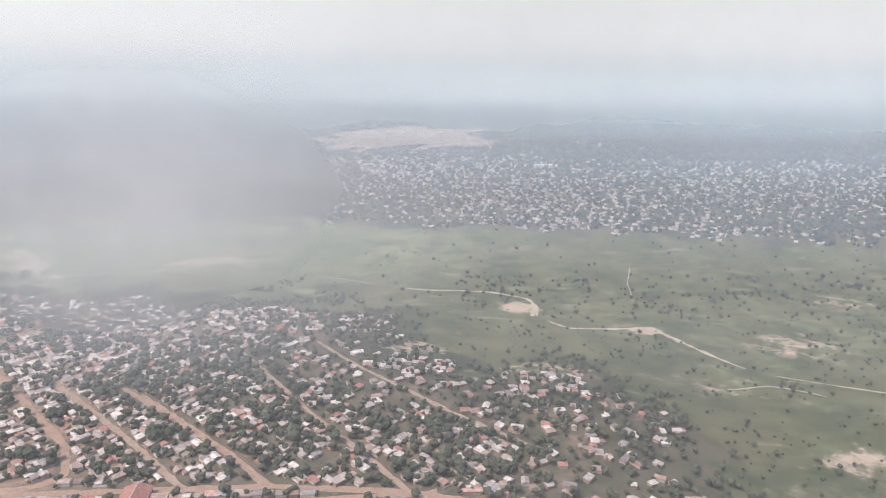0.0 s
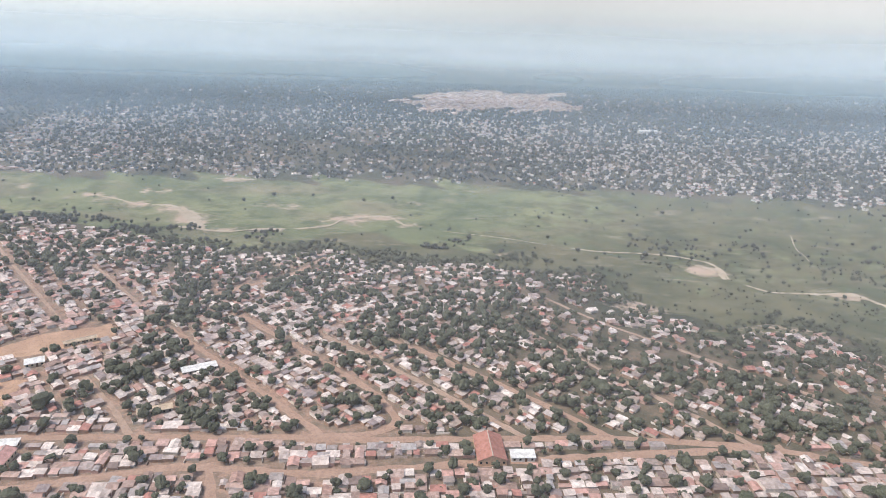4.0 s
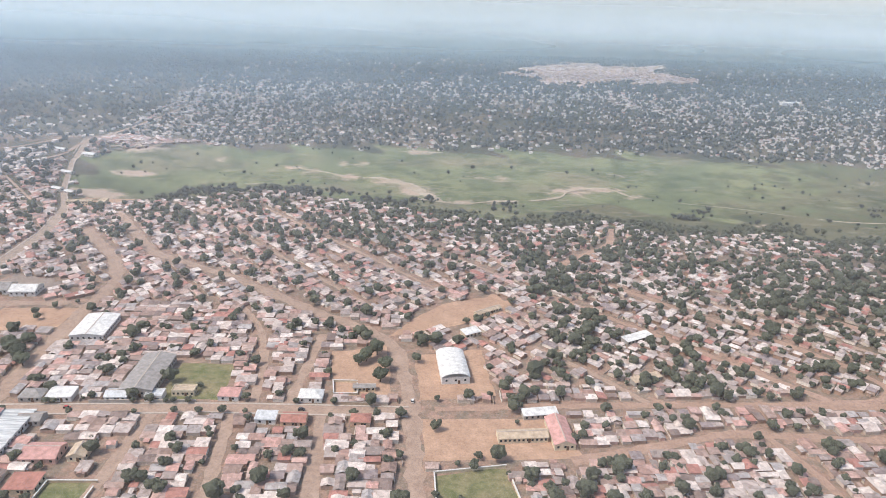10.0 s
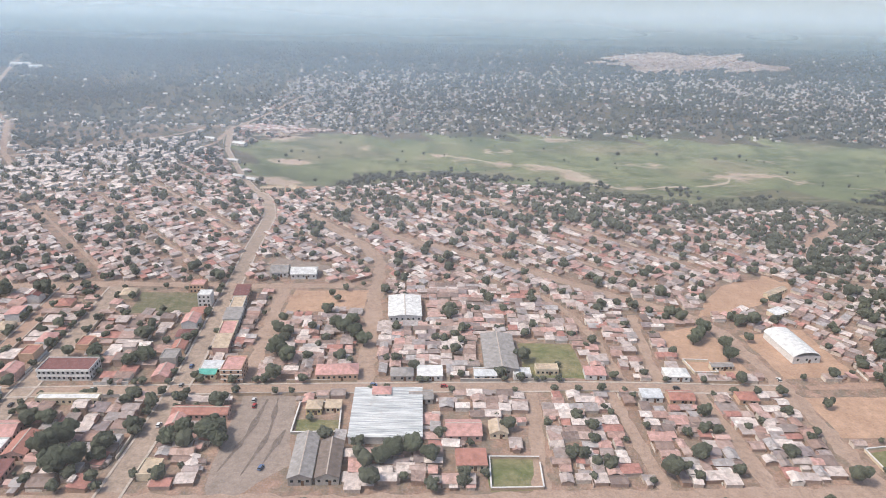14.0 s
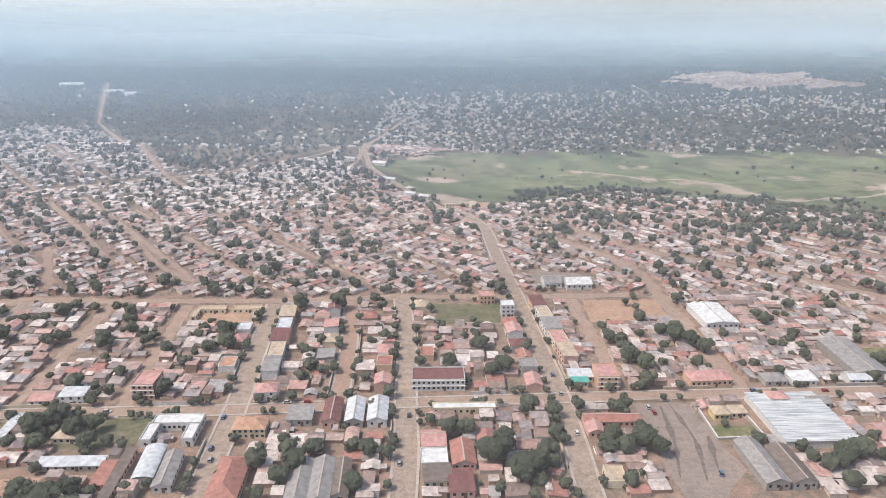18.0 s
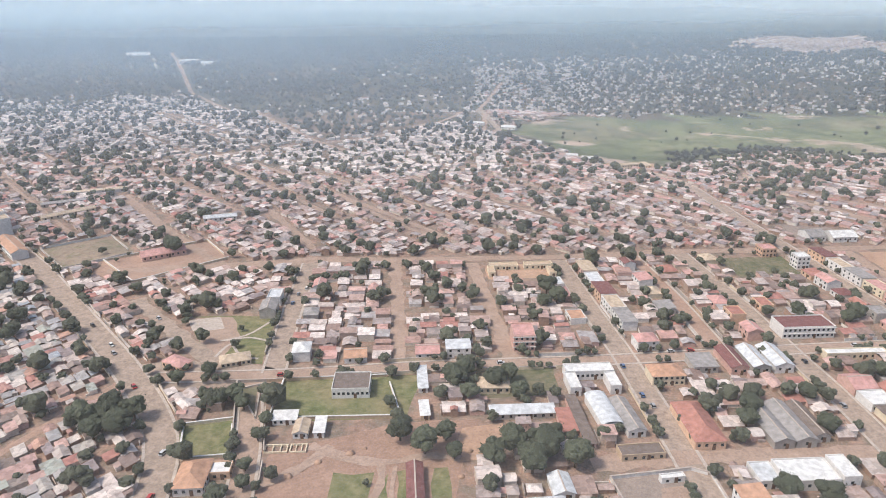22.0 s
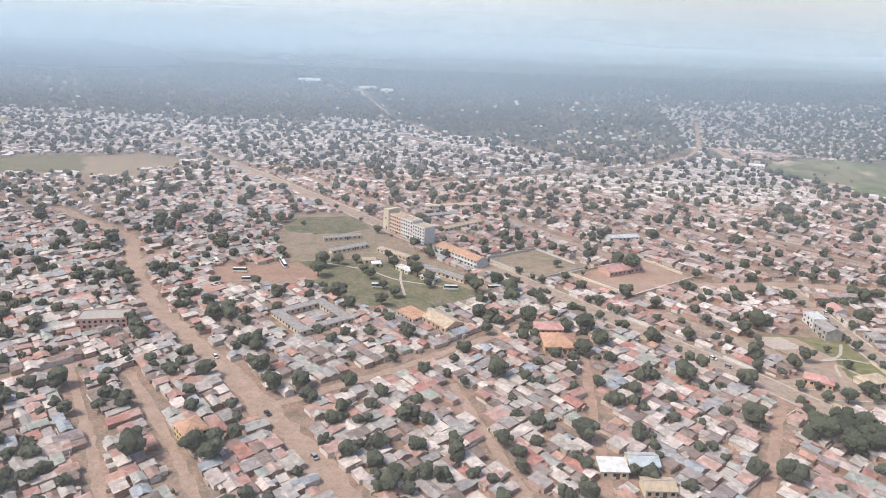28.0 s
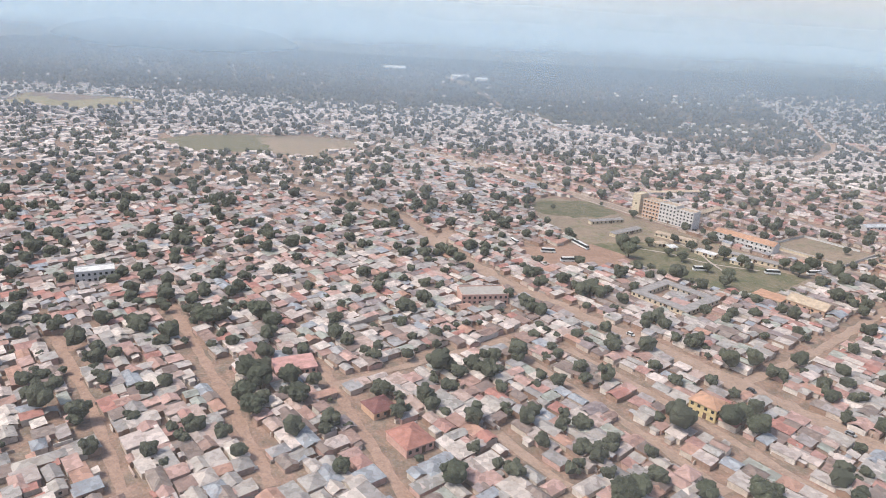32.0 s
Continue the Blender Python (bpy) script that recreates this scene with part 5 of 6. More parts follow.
# the apartment row on the rise, with its taller end stair
for i, (wall, hh) in enumerate((("peach", 17), ("white", 17), ("white", 15))):
    along = 12 + i * 17
    building("apartment_block", "five-storey apartment block with pale balconies", "apartment block", -1736 + along * 0.70, 606 - along * 0.72, 17, 12, hh, -45.8, "flat", wall, "tan_roof", 5, bands=True, every=3.0, sides="sw")
building("stair_tower", "tall cream tower at the end of the apartments", "tower", -1738, 612, 8, 13, 19, -45.8, "flat", "cream", "cream", 1, sides="s")
building("long_office", "two-storey long building with an orange roof", "office", -1668, 527, 50, 12, 7, -46, "gable", "white", "orange_tile", 2, bands=True, every=3.6, sides="sw")
for dx, dy, w, d in ((0, 16, 40, 6), (0, -16, 40, 6), (-17, 0, 6, 26), (17, 0, 6, 26)):
    c, s = math.cos(radians(-47)), math.sin(radians(-47))
    building("court_wing", "low pale wing round a square court", "school", -1760 + dx * c - dy * s, 391 + dx * s + dy * c, w, d, 3.2, -47, "mono", "cream", "grey_roof", 1, 0.4)
for x, y, w, d in ((-1262, 488, 22, 7), (-1235, 490, 22, 7), (-1272, 478, 5, 14), (-1226, 478, 5, 14)):
    building("school_court_wing", "roofless pale walls of a school court", "school", x, y, w, d, 3.4, 4, "flat", "cream", "tan")


# larger houses and shops that line the paved streets of the centre
line_rng = random.Random(11)
LOOKS = [("pink_roof", "pink", "faded pink sheet roof"), ("red_tile", "peach", "dull red tile roof"), ("maroon", "white", "dark red roof"), ("tan_roof", "cream", "tan roof"), ("silver", "white", "silver sheet roof"),
         ("grey_roof", "concrete", "grey sheet roof"), ("white_roof", "white", "white sheet roof"), ("pink_roof", "white", "pinkish sheet roof"), ("orange_tile", "white", "pale orange tile roof")]
for points, width, kind, paved in ROADS:
    if not paved or points[0][0] < -1500 and points[0][1] > 900:
        continue
    fine, side = ribbon(points, width, 0, 6.0)
    for k in (1, -1):
        i = 1
        while i < len(fine) - 3:
            w, d, tall = line_rng.uniform(11, 19), line_rng.uniform(8, 12), line_rng.random() < 0.3
            p = fine[i] + side[i] * (width / 2 + 3.4 + d / 2) * k
            i += int(w / 6) + line_rng.choice([1, 1, 1, 2])
            corners = np.array([(p.x + a, p.y + b) for a in (-w / 2, 0, w / 2) for b in (-w / 2, 0, w / 2)])
            clash = any(math.hypot(p.x - x, p.y - y) < (max(w, d) + min(max(fw, fd), 30)) * 0.46 for x, y, fw, fd, _ in FOOTPRINTS)
            if clash or not first_row(p.x) + 15 < p.y < 520 or not -1450 < p.x < -600 or in_patches(corners[4:5], 2)[0] or road_gap(corners).min() < 0.5:
                continue
            roof_mat, wall_mat, words = line_rng.choice(LOOKS)
            shape = line_rng.choice(["gable", "hip", "mono", "flat"])
            along = fine[min(i, len(fine) - 1)] - fine[max(0, i - 2)]
            face = math.degrees(math.atan2(along.y, along.x))
            face = (face + 90) % 180 - 90
            building("street_house" if not tall else "street_shop", ("two-storey plastered house with a " if tall else "plastered street house with a ") + words, "house", p.x, p.y, w, d, 6.5 if tall else 3.8, face, shape, wall_mat, roof_mat,
                     2 if tall else 1, over=0.4, sides="s", every=4.2)


def in_footprints(p, margin):
    hit = np.zeros(len(p), bool)
    for x, y, w, d, rot in FOOTPRINTS:
        c, s = math.cos(radians(rot)), math.sin(radians(rot))
        u, v = (p[:, 0] - x) * c + (p[:, 1] - y) * s, -(p[:, 0] - x) * s + (p[:, 1] - y) * c
        hit |= (np.abs(u) < w / 2 + margin) & (np.abs(v) < d / 2 + margin)
    return hit


spots = spots[~in_footprints(spots[:, :2], 4.2)]

# ---- the houses ----
# small sheds and outhouses stand beside many of them
MAIN = len(spots)
beside = spots[(spots[:, 3] < 6) & (rng.random(MAIN) < 0.5)]
beside = np.concatenate([beside, beside[rng.random(len(beside)) < 0.6]])
away = np.radians(beside[:, 2] + rng.choice([0, 90, 180, 270], len(beside)))
reach = rng.uniform(3.8, 5.4, len(beside))
beside[:, 0] += np.cos(away) * reach
beside[:, 1] += np.sin(away) * reach
beside = beside[(road_gap(beside[:, :2]) > 2.5) & ~in_footprints(beside[:, :2], 2.5) & ~in_patches(beside[:, :2], 2)]
spots = np.concatenate([spots, beside])
# the nearest ones are things with their parts
count = len(spots)
size_w = np.clip(rng.normal(7.7, 2.0, count), 4.2, 14)
size_d = np.clip(rng.normal(5.8, 1.15, count), 3.8, 9)
size_h = rng.uniform(2.3, 3.1, count)
turn = spots[:, 2] + rng.choice([0, 0, 0, 90], count) + rng.normal(0, 1.6, count)
packed = np.isin(spots[:, 3], (1, 2, 3, 5))
size_w[packed] *= 1.04
size_d[packed] *= 1.06
size_h[(spots[:, 3] == 3) & (rng.random(count) < 0.16)] *= 1.9
east = np.isin(spots[:, 3], (0, 1))
size_w[east] *= 0.86
size_d[east] *= 0.86
wild = np.isin(spots[:, 3], (6, 7, 8))
turn[wild] += rng.uniform(-40, 40, wild.sum())
size_w[wild] *= 0.92
size_d[wild] *= 0.95
big = rng.random(count) < 0.05
size_w[big] *= 1.4
size_d[big] *= 1.3
central = spots[:, 3] == 3
size_w[central] *= 1.12
size_d[central] *= 1.12
snug = spots[:, 3] == 5
size_w[snug] *= 0.93
size_d[snug] *= 0.90
size_w[MAIN:], size_d[MAIN:], size_h[MAIN:] = size_w[MAIN:] * 0.45, size_d[MAIN:] * 0.42, size_h[MAIN:] * 0.8
order = np.argsort(spots[:, 1] - first_row(spots[:, 0]) + 1e4 * (np.arange(count) >= MAIN))
NEAR, FULL = 1010, 330
near = order[:NEAR]
rest = order[NEAR:]


def house_kind(kind, w, d, h, full, pale):
    """One of the three common houses, at the origin."""
    labels = {"shack": "low block house under a weathered corrugated sheet roof", "gable_house": "small plastered house under a pitched sheet roof", "hip_house": "plastered house under a hipped roof"}
    ob = thing(kind, labels[kind], "house", at(0, 0), {"shack": "low houses of the town", "gable_house": "pitched-roof houses of the town", "hip_house": "hipped-roof houses of the town"}[kind])
    roof = {"shack": "mono", "gable_house": "gable", "hip_house": "hip"}[kind]
    rise = {"shack": 0.55, "gable_house": d * 0.17, "hip_house": 1.5}[kind]
    part("body", wall_shell(w, d, h, M["wall_near"], rise if roof == "gable" else 0, "x"), ob)
    part("roof", roof_mesh(roof, w, d, h, rise, 0.35, M["roof_near_pale" if pale else "roof_near"]), ob)
    if not full:
        return ob
    door = part("door", boxes("door", [(-0.6, -0.07, 0, 0.6, 0, 2.2)], M["door_wood"]), ob)
    door.matrix_basis = at(w * 0.15, -d / 2 - 0.004, 0)
    window = part("window", pane_mesh(1.1, 1.0), ob)
    window.matrix_basis = at(-w * 0.25, -d / 2 - 0.004, 1.5)
    if kind == "gable_house":
        y = -d / 2 - 1.9
        data = slab([(-w * 0.45, y, h * 0.72), (w * 0.1, y, h * 0.72), (w * 0.1, -d / 2 + 0.1, h * 0.88), (-w * 0.45, -d / 2 + 0.1, h * 0.88)], 0.1)
        posts = [box_data(px - 0.08, y + 0.1, 0, px + 0.08, y + 0.26, h * 0.7) for px in (-w * 0.43, w * 0.08)]
        lean = join([data] + posts)
        part("porch", mesh_of("porch", lean[0], lean[1], M["roof_near"]), ob, "sheet-roofed porch on posts")
    if kind != "shack":
        window = part("window", pane_mesh(1.1, 1.0), ob)
        window.matrix_basis = at(0, 0, 0, 90) @ at(0, -w / 2 - 0.004, 1.5)
    return ob


protos = {}
for i, k in enumerate(near):
    kind = ("shack", "gable_house", "shack", "hip_house", "gable_house", "shack", "gable_house", "hip_house")[i * 5 % 8]
    x, y = spots[k, :2]
    m = at(x, y, ground_z(x, y), turn[k] if math.cos(radians(turn[k])) > 0 else turn[k] + 180)
    pale = spots[k, 3] == 5 or spots[k, 3] == 2
    models = protos.setdefault((kind, i < FULL, pale), [])
    if len(models) < 9:
        ob = house_kind(kind, float(size_w[k]), float(size_d[k]), float(size_h[k]), i < FULL, pale)
        ob.matrix_basis = m
        models.append(ob)
    else:
        copy_thing(models[(i * 7) % 9], m)


def many_houses(name, ids, mats, label):
    """All farther houses of a part of the town as one mesh: walls and a pitched or leaning roof each."""
    w, d, h = size_w[ids] / 2, size_d[ids] / 2, size_h[ids]
    a = np.radians(turn[ids])
    c, s = np.cos(a), np.sin(a)
    z = height(spots[ids, :2])
    pitched = rng.random(len(ids)) < 0.45
    rise = np.where(pitched, d * 0.34, 0.6)
    o = 0.35

    def corner(u, v, up):
        return np.stack([spots[ids, 0] + u * c - v * s, spots[ids, 1] + u * s + v * c, z + up], -1)

    zero = np.zeros_like(w)
    walls = [corner(-w, -d, zero - 0.5), corner(w, -d, zero - 0.5), corner(w, d, zero - 0.5), corner(-w, d, zero - 0.5), corner(-w, -d, h), corner(w, -d, h), corner(w, d, h), corner(-w, d, h)]
    mid = np.where(pitched, 0.0, d + o)
    far = np.where(pitched, h - 0.05, h + rise)
    low = h - 0.02
    roof = [corner(-w - o, -d - o, low), corner(w + o, -d - o, low), corner(w + o, mid, h + rise + 0.05), corner(-w - o, mid, h + rise + 0.05), corner(w + o, d + o + 0 * w, far), corner(-w - o, d + o + 0 * w, far)]
    verts = np.stack(walls + roof, 1).reshape(-1, 3)
    base = np.arange(len(ids))[:, None, None] * 14
    faces = np.array([[0, 1, 5, 4], [1, 2, 6, 5], [2, 3, 7, 6], [3, 0, 4, 7], [8, 9, 10, 11], [11, 10, 12, 13]])[None] + base
    slots = np.tile([0, 0, 0, 0, 1, 1], len(ids))
    me = mesh_of(name, verts, faces.reshape(-1, 4), mats, slots)
    tagged(new(name, me), label, "houses", kind="stuff")


kinds = spots[rest, 3]
for k, label in ((0, "crowded low houses with sheet roofs under trees"), (1, "rows of low houses beside the dirt streets"), (2, "close rows of low sheet-roofed houses"), (3, "town blocks of low houses"),
                 (4, "dense quarter of pinkish and grey sheet roofs"), (5, "dense quarter of grey sheet-roofed houses"), (6, "scattered houses among trees on the valley rim")):
    ids = rest[kinds == k]
    many_houses("houses", ids, [M["wall_mid"], M["roof_far" if k in (0, 6) else "roof_grey" if k == 5 else "roof_mid"]], label)
many_houses("far_houses", rest[kinds == 7], [M["white"], M["roof_far"]], "far houses scattered in woodland")
size_w[spots[:, 3] == 8] *= 1.12
many_houses("far_houses", rest[kinds == 8], [M["white"], M["roof_bright"]], "pale-roofed houses thickly set among trees")
size_w[spots[:, 3] == 9] *= 1.15
size_d[spots[:, 3] == 9] *= 1.15
many_houses("far_houses", rest[kinds == 9], [M["wall_mid"], M["roof_pale"]], "far new houses on bare dusty ground")

# low block walls that part the yards
n = Nodes("yard_walls")
tones = [(0.66, 0.58, 0.51), (0.44, 0.34, 0.28), (0.74, 0.69, 0.63), (0.55, 0.44, 0.38), (0.38, 0.33, 0.30)]
pale = n.ramp(n.add("ShaderNodeNewGeometry").outputs["Random Per Island"], [(i / len(tones), c) for i, c in enumerate(tones)], hard=True)
M["yard_walls"] = n.surface(n.mix(1.0, pale, n.ramp(n.noise(0.8, 5), [(0.3, 0.75), (0.7, 1.08)]), "MULTIPLY"), 0.9)
main = np.arange(count)[(np.arange(count) < MAIN) & (spots[:, 3] < 6) & (spots[:, 1] < 760)]
for k, label in ((0, "low block walls between the eastern yards"), (1, "low walls round the yards by the dirt streets"), (2, "pale walls between the close rows"), (3, "plastered yard walls of the town blocks"), (4, "block walls between yards of the northern quarter"), (5, "grey block walls between crowded yards")):
    ids = main[(spots[main, 3] == k) & (rng.random(len(main)) < 0.55)]
    side_x, side_y = rng.choice([-1.0, 1.0], len(ids)), rng.choice([-1.0, 1.0], len(ids))
    lengthwise = rng.random(len(ids)) < 0.5
    half = rng.uniform(2.0, 5.0, len(ids))
    hu, hv = np.where(lengthwise, half, 0.16), np.where(lengthwise, 0.16, half)
    cu, cv = side_x * np.where(lengthwise, 1.5, size_w[ids] / 2 + 0.9), side_y * np.where(lengthwise, size_d[ids] / 2 + 0.8, 1.0)
    c, s = np.cos(np.radians(spots[ids, 2])), np.sin(np.radians(spots[ids, 2]))
    px, py = spots[ids, 0] + cu * c - cv * s, spots[ids, 1] + cu * s + cv * c
    free = (road_gap(np.c_[px, py]) > 1.2) & ~in_footprints(np.c_[px, py], 1.0) & ~in_patches(np.c_[px, py], 1.0)
    ids, hu, hv, c, s, px, py = (v[free] for v in (ids, hu, hv, c, s, px, py))
    z, tall = height(np.c_[px, py]), rng.uniform(1.2, 2.0, len(ids))
    ring = [(-1, -1), (1, -1), (1, 1), (-1, 1)]
    verts = np.stack([np.stack([px + a * hu * c - b * hv * s, py + a * hu * s + b * hv * c, z + up], -1) for up in (0 * tall - 0.3, tall) for a, b in ring], 1).reshape(-1, 3)
    quads = np.array([[0, 1, 5, 4], [1, 2, 6, 5], [2, 3, 7, 6], [3, 0, 4, 7], [4, 5, 6, 7]])[None] + np.arange(len(ids))[:, None, None] * 8
    tagged(new("yard_walls", mesh_of("yard_walls", verts, quads.reshape(-1, 4), M["yard_walls"])), label, "walls", kind="stuff")

# ---- trees ----


def ico(level):
    bm = bmesh.new()
    bmesh.ops.create_icosphere(bm, subdivisions=level, radius=1.0)
    bm.verts.index_update()
    v = np.array([p.co[:] for p in bm.verts])
    f = np.array([[p.index for p in q.verts] for q in bm.faces])
    bm.free()
    return v, f


ICO1, ICO2 = ico(1), ico(2)


def crown_data(seed, clumps, ball, leafy):
    """A crown of unit radius: uneven clumps, with ragged leaf tufts standing out of them."""
    r = np.random.default_rng(seed)
    bv, bf = ball
    vs, fs, n = [], [], 0
    for i in range(clumps):
        if i == 0:
            centre, size = np.array([r.normal(0, 0.05), r.normal(0, 0.05), -0.04]), 0.70 if clumps > 2 else 0.82
        else:
            a, q = i * 2.4 + r.normal(0, 0.35), r.uniform(0.30, 0.66)
            centre = np.array([q * math.cos(a), q * math.sin(a), r.uniform(-0.2, 0.5) * (1.15 - q)])
            size = r.uniform(0.22, 0.42) if clumps > 3 else r.uniform(0.4, 0.6)
        v = bv * (1 + r.normal(0, 0.12, (len(bv), 1))) * size * np.array([1, 1, 0.82]) + centre
        vs.append(v), fs.append(bf + n)
        n += len(v)
    verts, tris = np.concatenate(vs), np.concatenate(fs)
    if leafy:
        pick = r.integers(0, len(verts), leafy)
        at = verts[pick] * r.uniform(1.0, 1.14, (leafy, 1))
        u = r.normal(0, 1, (leafy, 3))
        u /= np.linalg.norm(u, axis=1)[:, None]
        w = np.cross(u, r.normal(0, 1, (leafy, 3)))
        w /= np.linalg.norm(w, axis=1)[:, None]
        size = r.uniform(0.05, 0.11, (leafy, 1))
        quad = np.stack([at - u * size, at + w * size * 0.7, at + u * size], 1).reshape(-1, 3)
        tris = np.concatenate([tris, np.arange(leafy * 3).reshape(-1, 3) + len(verts)])
        verts = np.concatenate([verts, quad])
    return verts, tris


def trunk_mesh(seed, r, h):
    """A tapered trunk that forks into limbs."""
    rr = random.Random(seed)
    pieces = []

    def limb(a, b, ra, rb):
        d = (b - a).normalized()
        s = d.orthogonal().normalized()
        t = d.cross(s)
        k = 6
        v = [tuple(p + (s * math.cos(j * 6.2832 / k) + t * math.sin(j * 6.2832 / k)) * q) for p, q in ((a, ra), (b, rb)) for j in range(k)]
        pieces.append((v, [(j, (j + 1) % k, (j + 1) % k + k, j + k) for j in range(k)]))

    fork = Vector((rr.uniform(-0.2, 0.2), rr.uniform(-0.2, 0.2), h * 0.42))
    limb(Vector((0, 0, -0.4)), fork, r, r * 0.75)
    for i in range(4):
        a = i * 1.57 + rr.uniform(-0.5, 0.5)
        limb(fork, fork + Vector((math.cos(a) * h * 0.3, math.sin(a) * h * 0.3, h * rr.uniform(0.25, 0.42))), r * 0.5, r * 0.16)
    v, f = join(pieces)
    return mesh_of("trunk", v, f, M["bark"], flat=False)


def tree(x, y, radius, seed):
    tall = radius * 1.8
    ob = thing("tree", "broad dark green shade tree with a rounded crown", "tree", at(x, y, ground_z(x, y), seed * 47 % 360), "shade trees of the town")
    part("trunk", trunk_mesh(seed, radius * 0.075, tall), ob)
    v, f = crown_data(seed, 17, ICO2, 460)
    v = v * np.array([radius, radius, radius * 1.1]) + np.array([0, 0, tall * 0.64])
    part("crown", mesh_of("crown", v, f, M["leaf"]), ob)
    return ob


# places of trees: along streets, in yards, thick on the valley rim and beyond
tree_xy, tree_r = [], []


def scatter(count, x0, x1, y0, y1, chance, r_mean, r_spread):
    p = np.c_[rng.uniform(x0, x1, count), rng.uniform(y0, y1, count)]
    keep = rng.random(count) < chance(p)
    p = p[keep]
    p = p[(road_gap(p) > 1.5 + 4.5 * (p[:, 1] > 780)) & ~in_footprints(p, 1.5)]
    tree_xy.append(p), tree_r.append(np.clip(rng.normal(r_mean, r_spread, len(p)), 1.6, 9))


def clump(p, scale, seed):
    """Smooth patchiness between 0 and 1."""
    x, y = p[:, 0] / scale + seed, p[:, 1] / scale - seed
    return 0.5 + 0.25 * (np.sin(x * 1.3 + 2 * np.sin(y * 0.7)) + np.sin(y * 1.7 + 1.5 * np.sin(x * 0.9 + 1)))


def town_chance(p):
    k = district(p)
    base = np.select([k == 0, k == 1, k == 2, k == 3, k == 4, k == 5], [0.44, 0.29, 0.15, 0.18, 0.16, 0.22], 0.0)
    base = base * np.where(k <= 1, 1 + 0.75 * smooth(p[:, 0], -420, -80), 1) * np.where(k == 4, 1 + 0.7 * smooth(p[:, 1], 600, 850), 1)
    base = base * np.where(k == 0, 1 + 0.55 * smooth(p[:, 1], 430, 600), 1)
    base = base * np.where((k == 0) | (k == 4) & (p[:, 0] > -1000), 1 + 0.5 * smooth(signed(p, VALLEY), -300, -120), 1)
    base = base * np.where((k == 5) & (p[:, 0] < -1820) & (p[:, 1] < 290), 1.7, 1)
    return base * (0.55 + 0.6 * clump(p, 38, 3)) * np.where(in_patches(p, -2), 0.1, 1) * (p[:, 1] > first_row(p[:, 0]))


def rim_chance(p):
    v = signed(p, VALLEY) + 22 * np.sin(p[:, 0] / 41 + 2 * np.sin(p[:, 1] / 33))
    return np.where((v > -160) & (v < 12 + 50 * (clump(p, 34, 2) > 0.6)) & (p[:, 1] < 1000) & (p[:, 0] > -1000), 0.95 * (0.34 + 0.40 * smooth(p[:, 0], -760, -420)), 0.0) * (0.45 + 0.8 * clump(p, 60, 8))


def valley_chance(p):
    return np.where(signed(p, VALLEY) > 0, 0.5 * (clump(p, 55, 1) > 0.72) + 0.35 * (clump(p * np.array([0.45, 1.6]), 40, 6) > 0.76) + 0.02 + 0.38 * smooth(p[:, 0], -260, 160) * (0.35 + 0.65 * clump(p, 26, 4)), 0.0)


def slope_chance(p):
    v = signed(p, VALLEY) + 20 * np.sin(p[:, 0] / 41 + 2 * np.sin(p[:, 1] / 33))
    return np.where((v > -10) & (v < 135) & (p[:, 1] < 1000) & (p[:, 0] > -1000) & (p[:, 0] < -130), 0.6 * (clump(p, 30, 9) > 0.5 + 0.3 * smooth(v, 50, 135)), 0.0)


def far_chance(p):
    built = np.exp(-((p[:, 0] + 1230) / 270) ** 2 - ((p[:, 1] - 1480) / 280) ** 2)
    return (1 - 0.5 * built) * np.where(district(p) == 7, np.where((p[:, 1] < 1850) & (p[:, 0] > -1240), 0.55 + 0.45 * clump(p, 190, 5), 0.95), 0.0)


def north_west_chance(p):
    return np.where((district(p) == 8) & ~in_patches(p, 4), 0.42 + 0.5 * clump(p, 90, 4), 0.0)


scatter(60000, -2450, 330, 180, 1200, town_chance, 4.2, 1.5)
scatter(13000, -1000, 300, 380, 1000, rim_chance, 3.9, 1.0)
scatter(2300, -1200, 1100, 450, 1300, valley_chance, 2.3, 1.1)
scatter(11000, -1000, 250, 560, 1000, slope_chance, 2.7, 1.0)
scatter(66000, -3600, 1700, 1080, 2800, far_chance, 4.3, 1.2)
scatter(10500, -3100, -1230, 600, 1620, north_west_chance, 3.8, 1.1)
scatter(3200, 20, 900, 380, 1020, valley_chance, 2.2, 1.0)
tree_xy, tree_r = np.concatenate(tree_xy), np.concatenate(tree_r)
fan = np.abs(tree_xy[:, 0] + 950) < 1300 + tree_xy[:, 1] * 0.75
tree_xy, tree_r = tree_xy[fan], tree_r[fan]
tree_r *= np.where((tree_xy[:, 0] > -450) & (tree_xy[:, 1] < 800), 0.86, 1.0)
street_rng = random.Random(3)
for points, width, kind, paved in ROADS:
    if not paved:
        continue
    fine, side = ribbon(points, width, 0, 5.0)
    for p, s in zip(fine, side):
        for k in (1, -1):
            q = p + s * (width / 2 + 1.6) * k
            if street_rng.random() < 0.24 and first_row(q.x) < q.y < 560 and road_gap(np.array([q[:]]))[0] > 0.8:
                tree_xy = np.concatenate([tree_xy, [q[:]]])
                tree_r = np.concatenate([tree_r, [street_rng.uniform(2.6, 4.4)]])
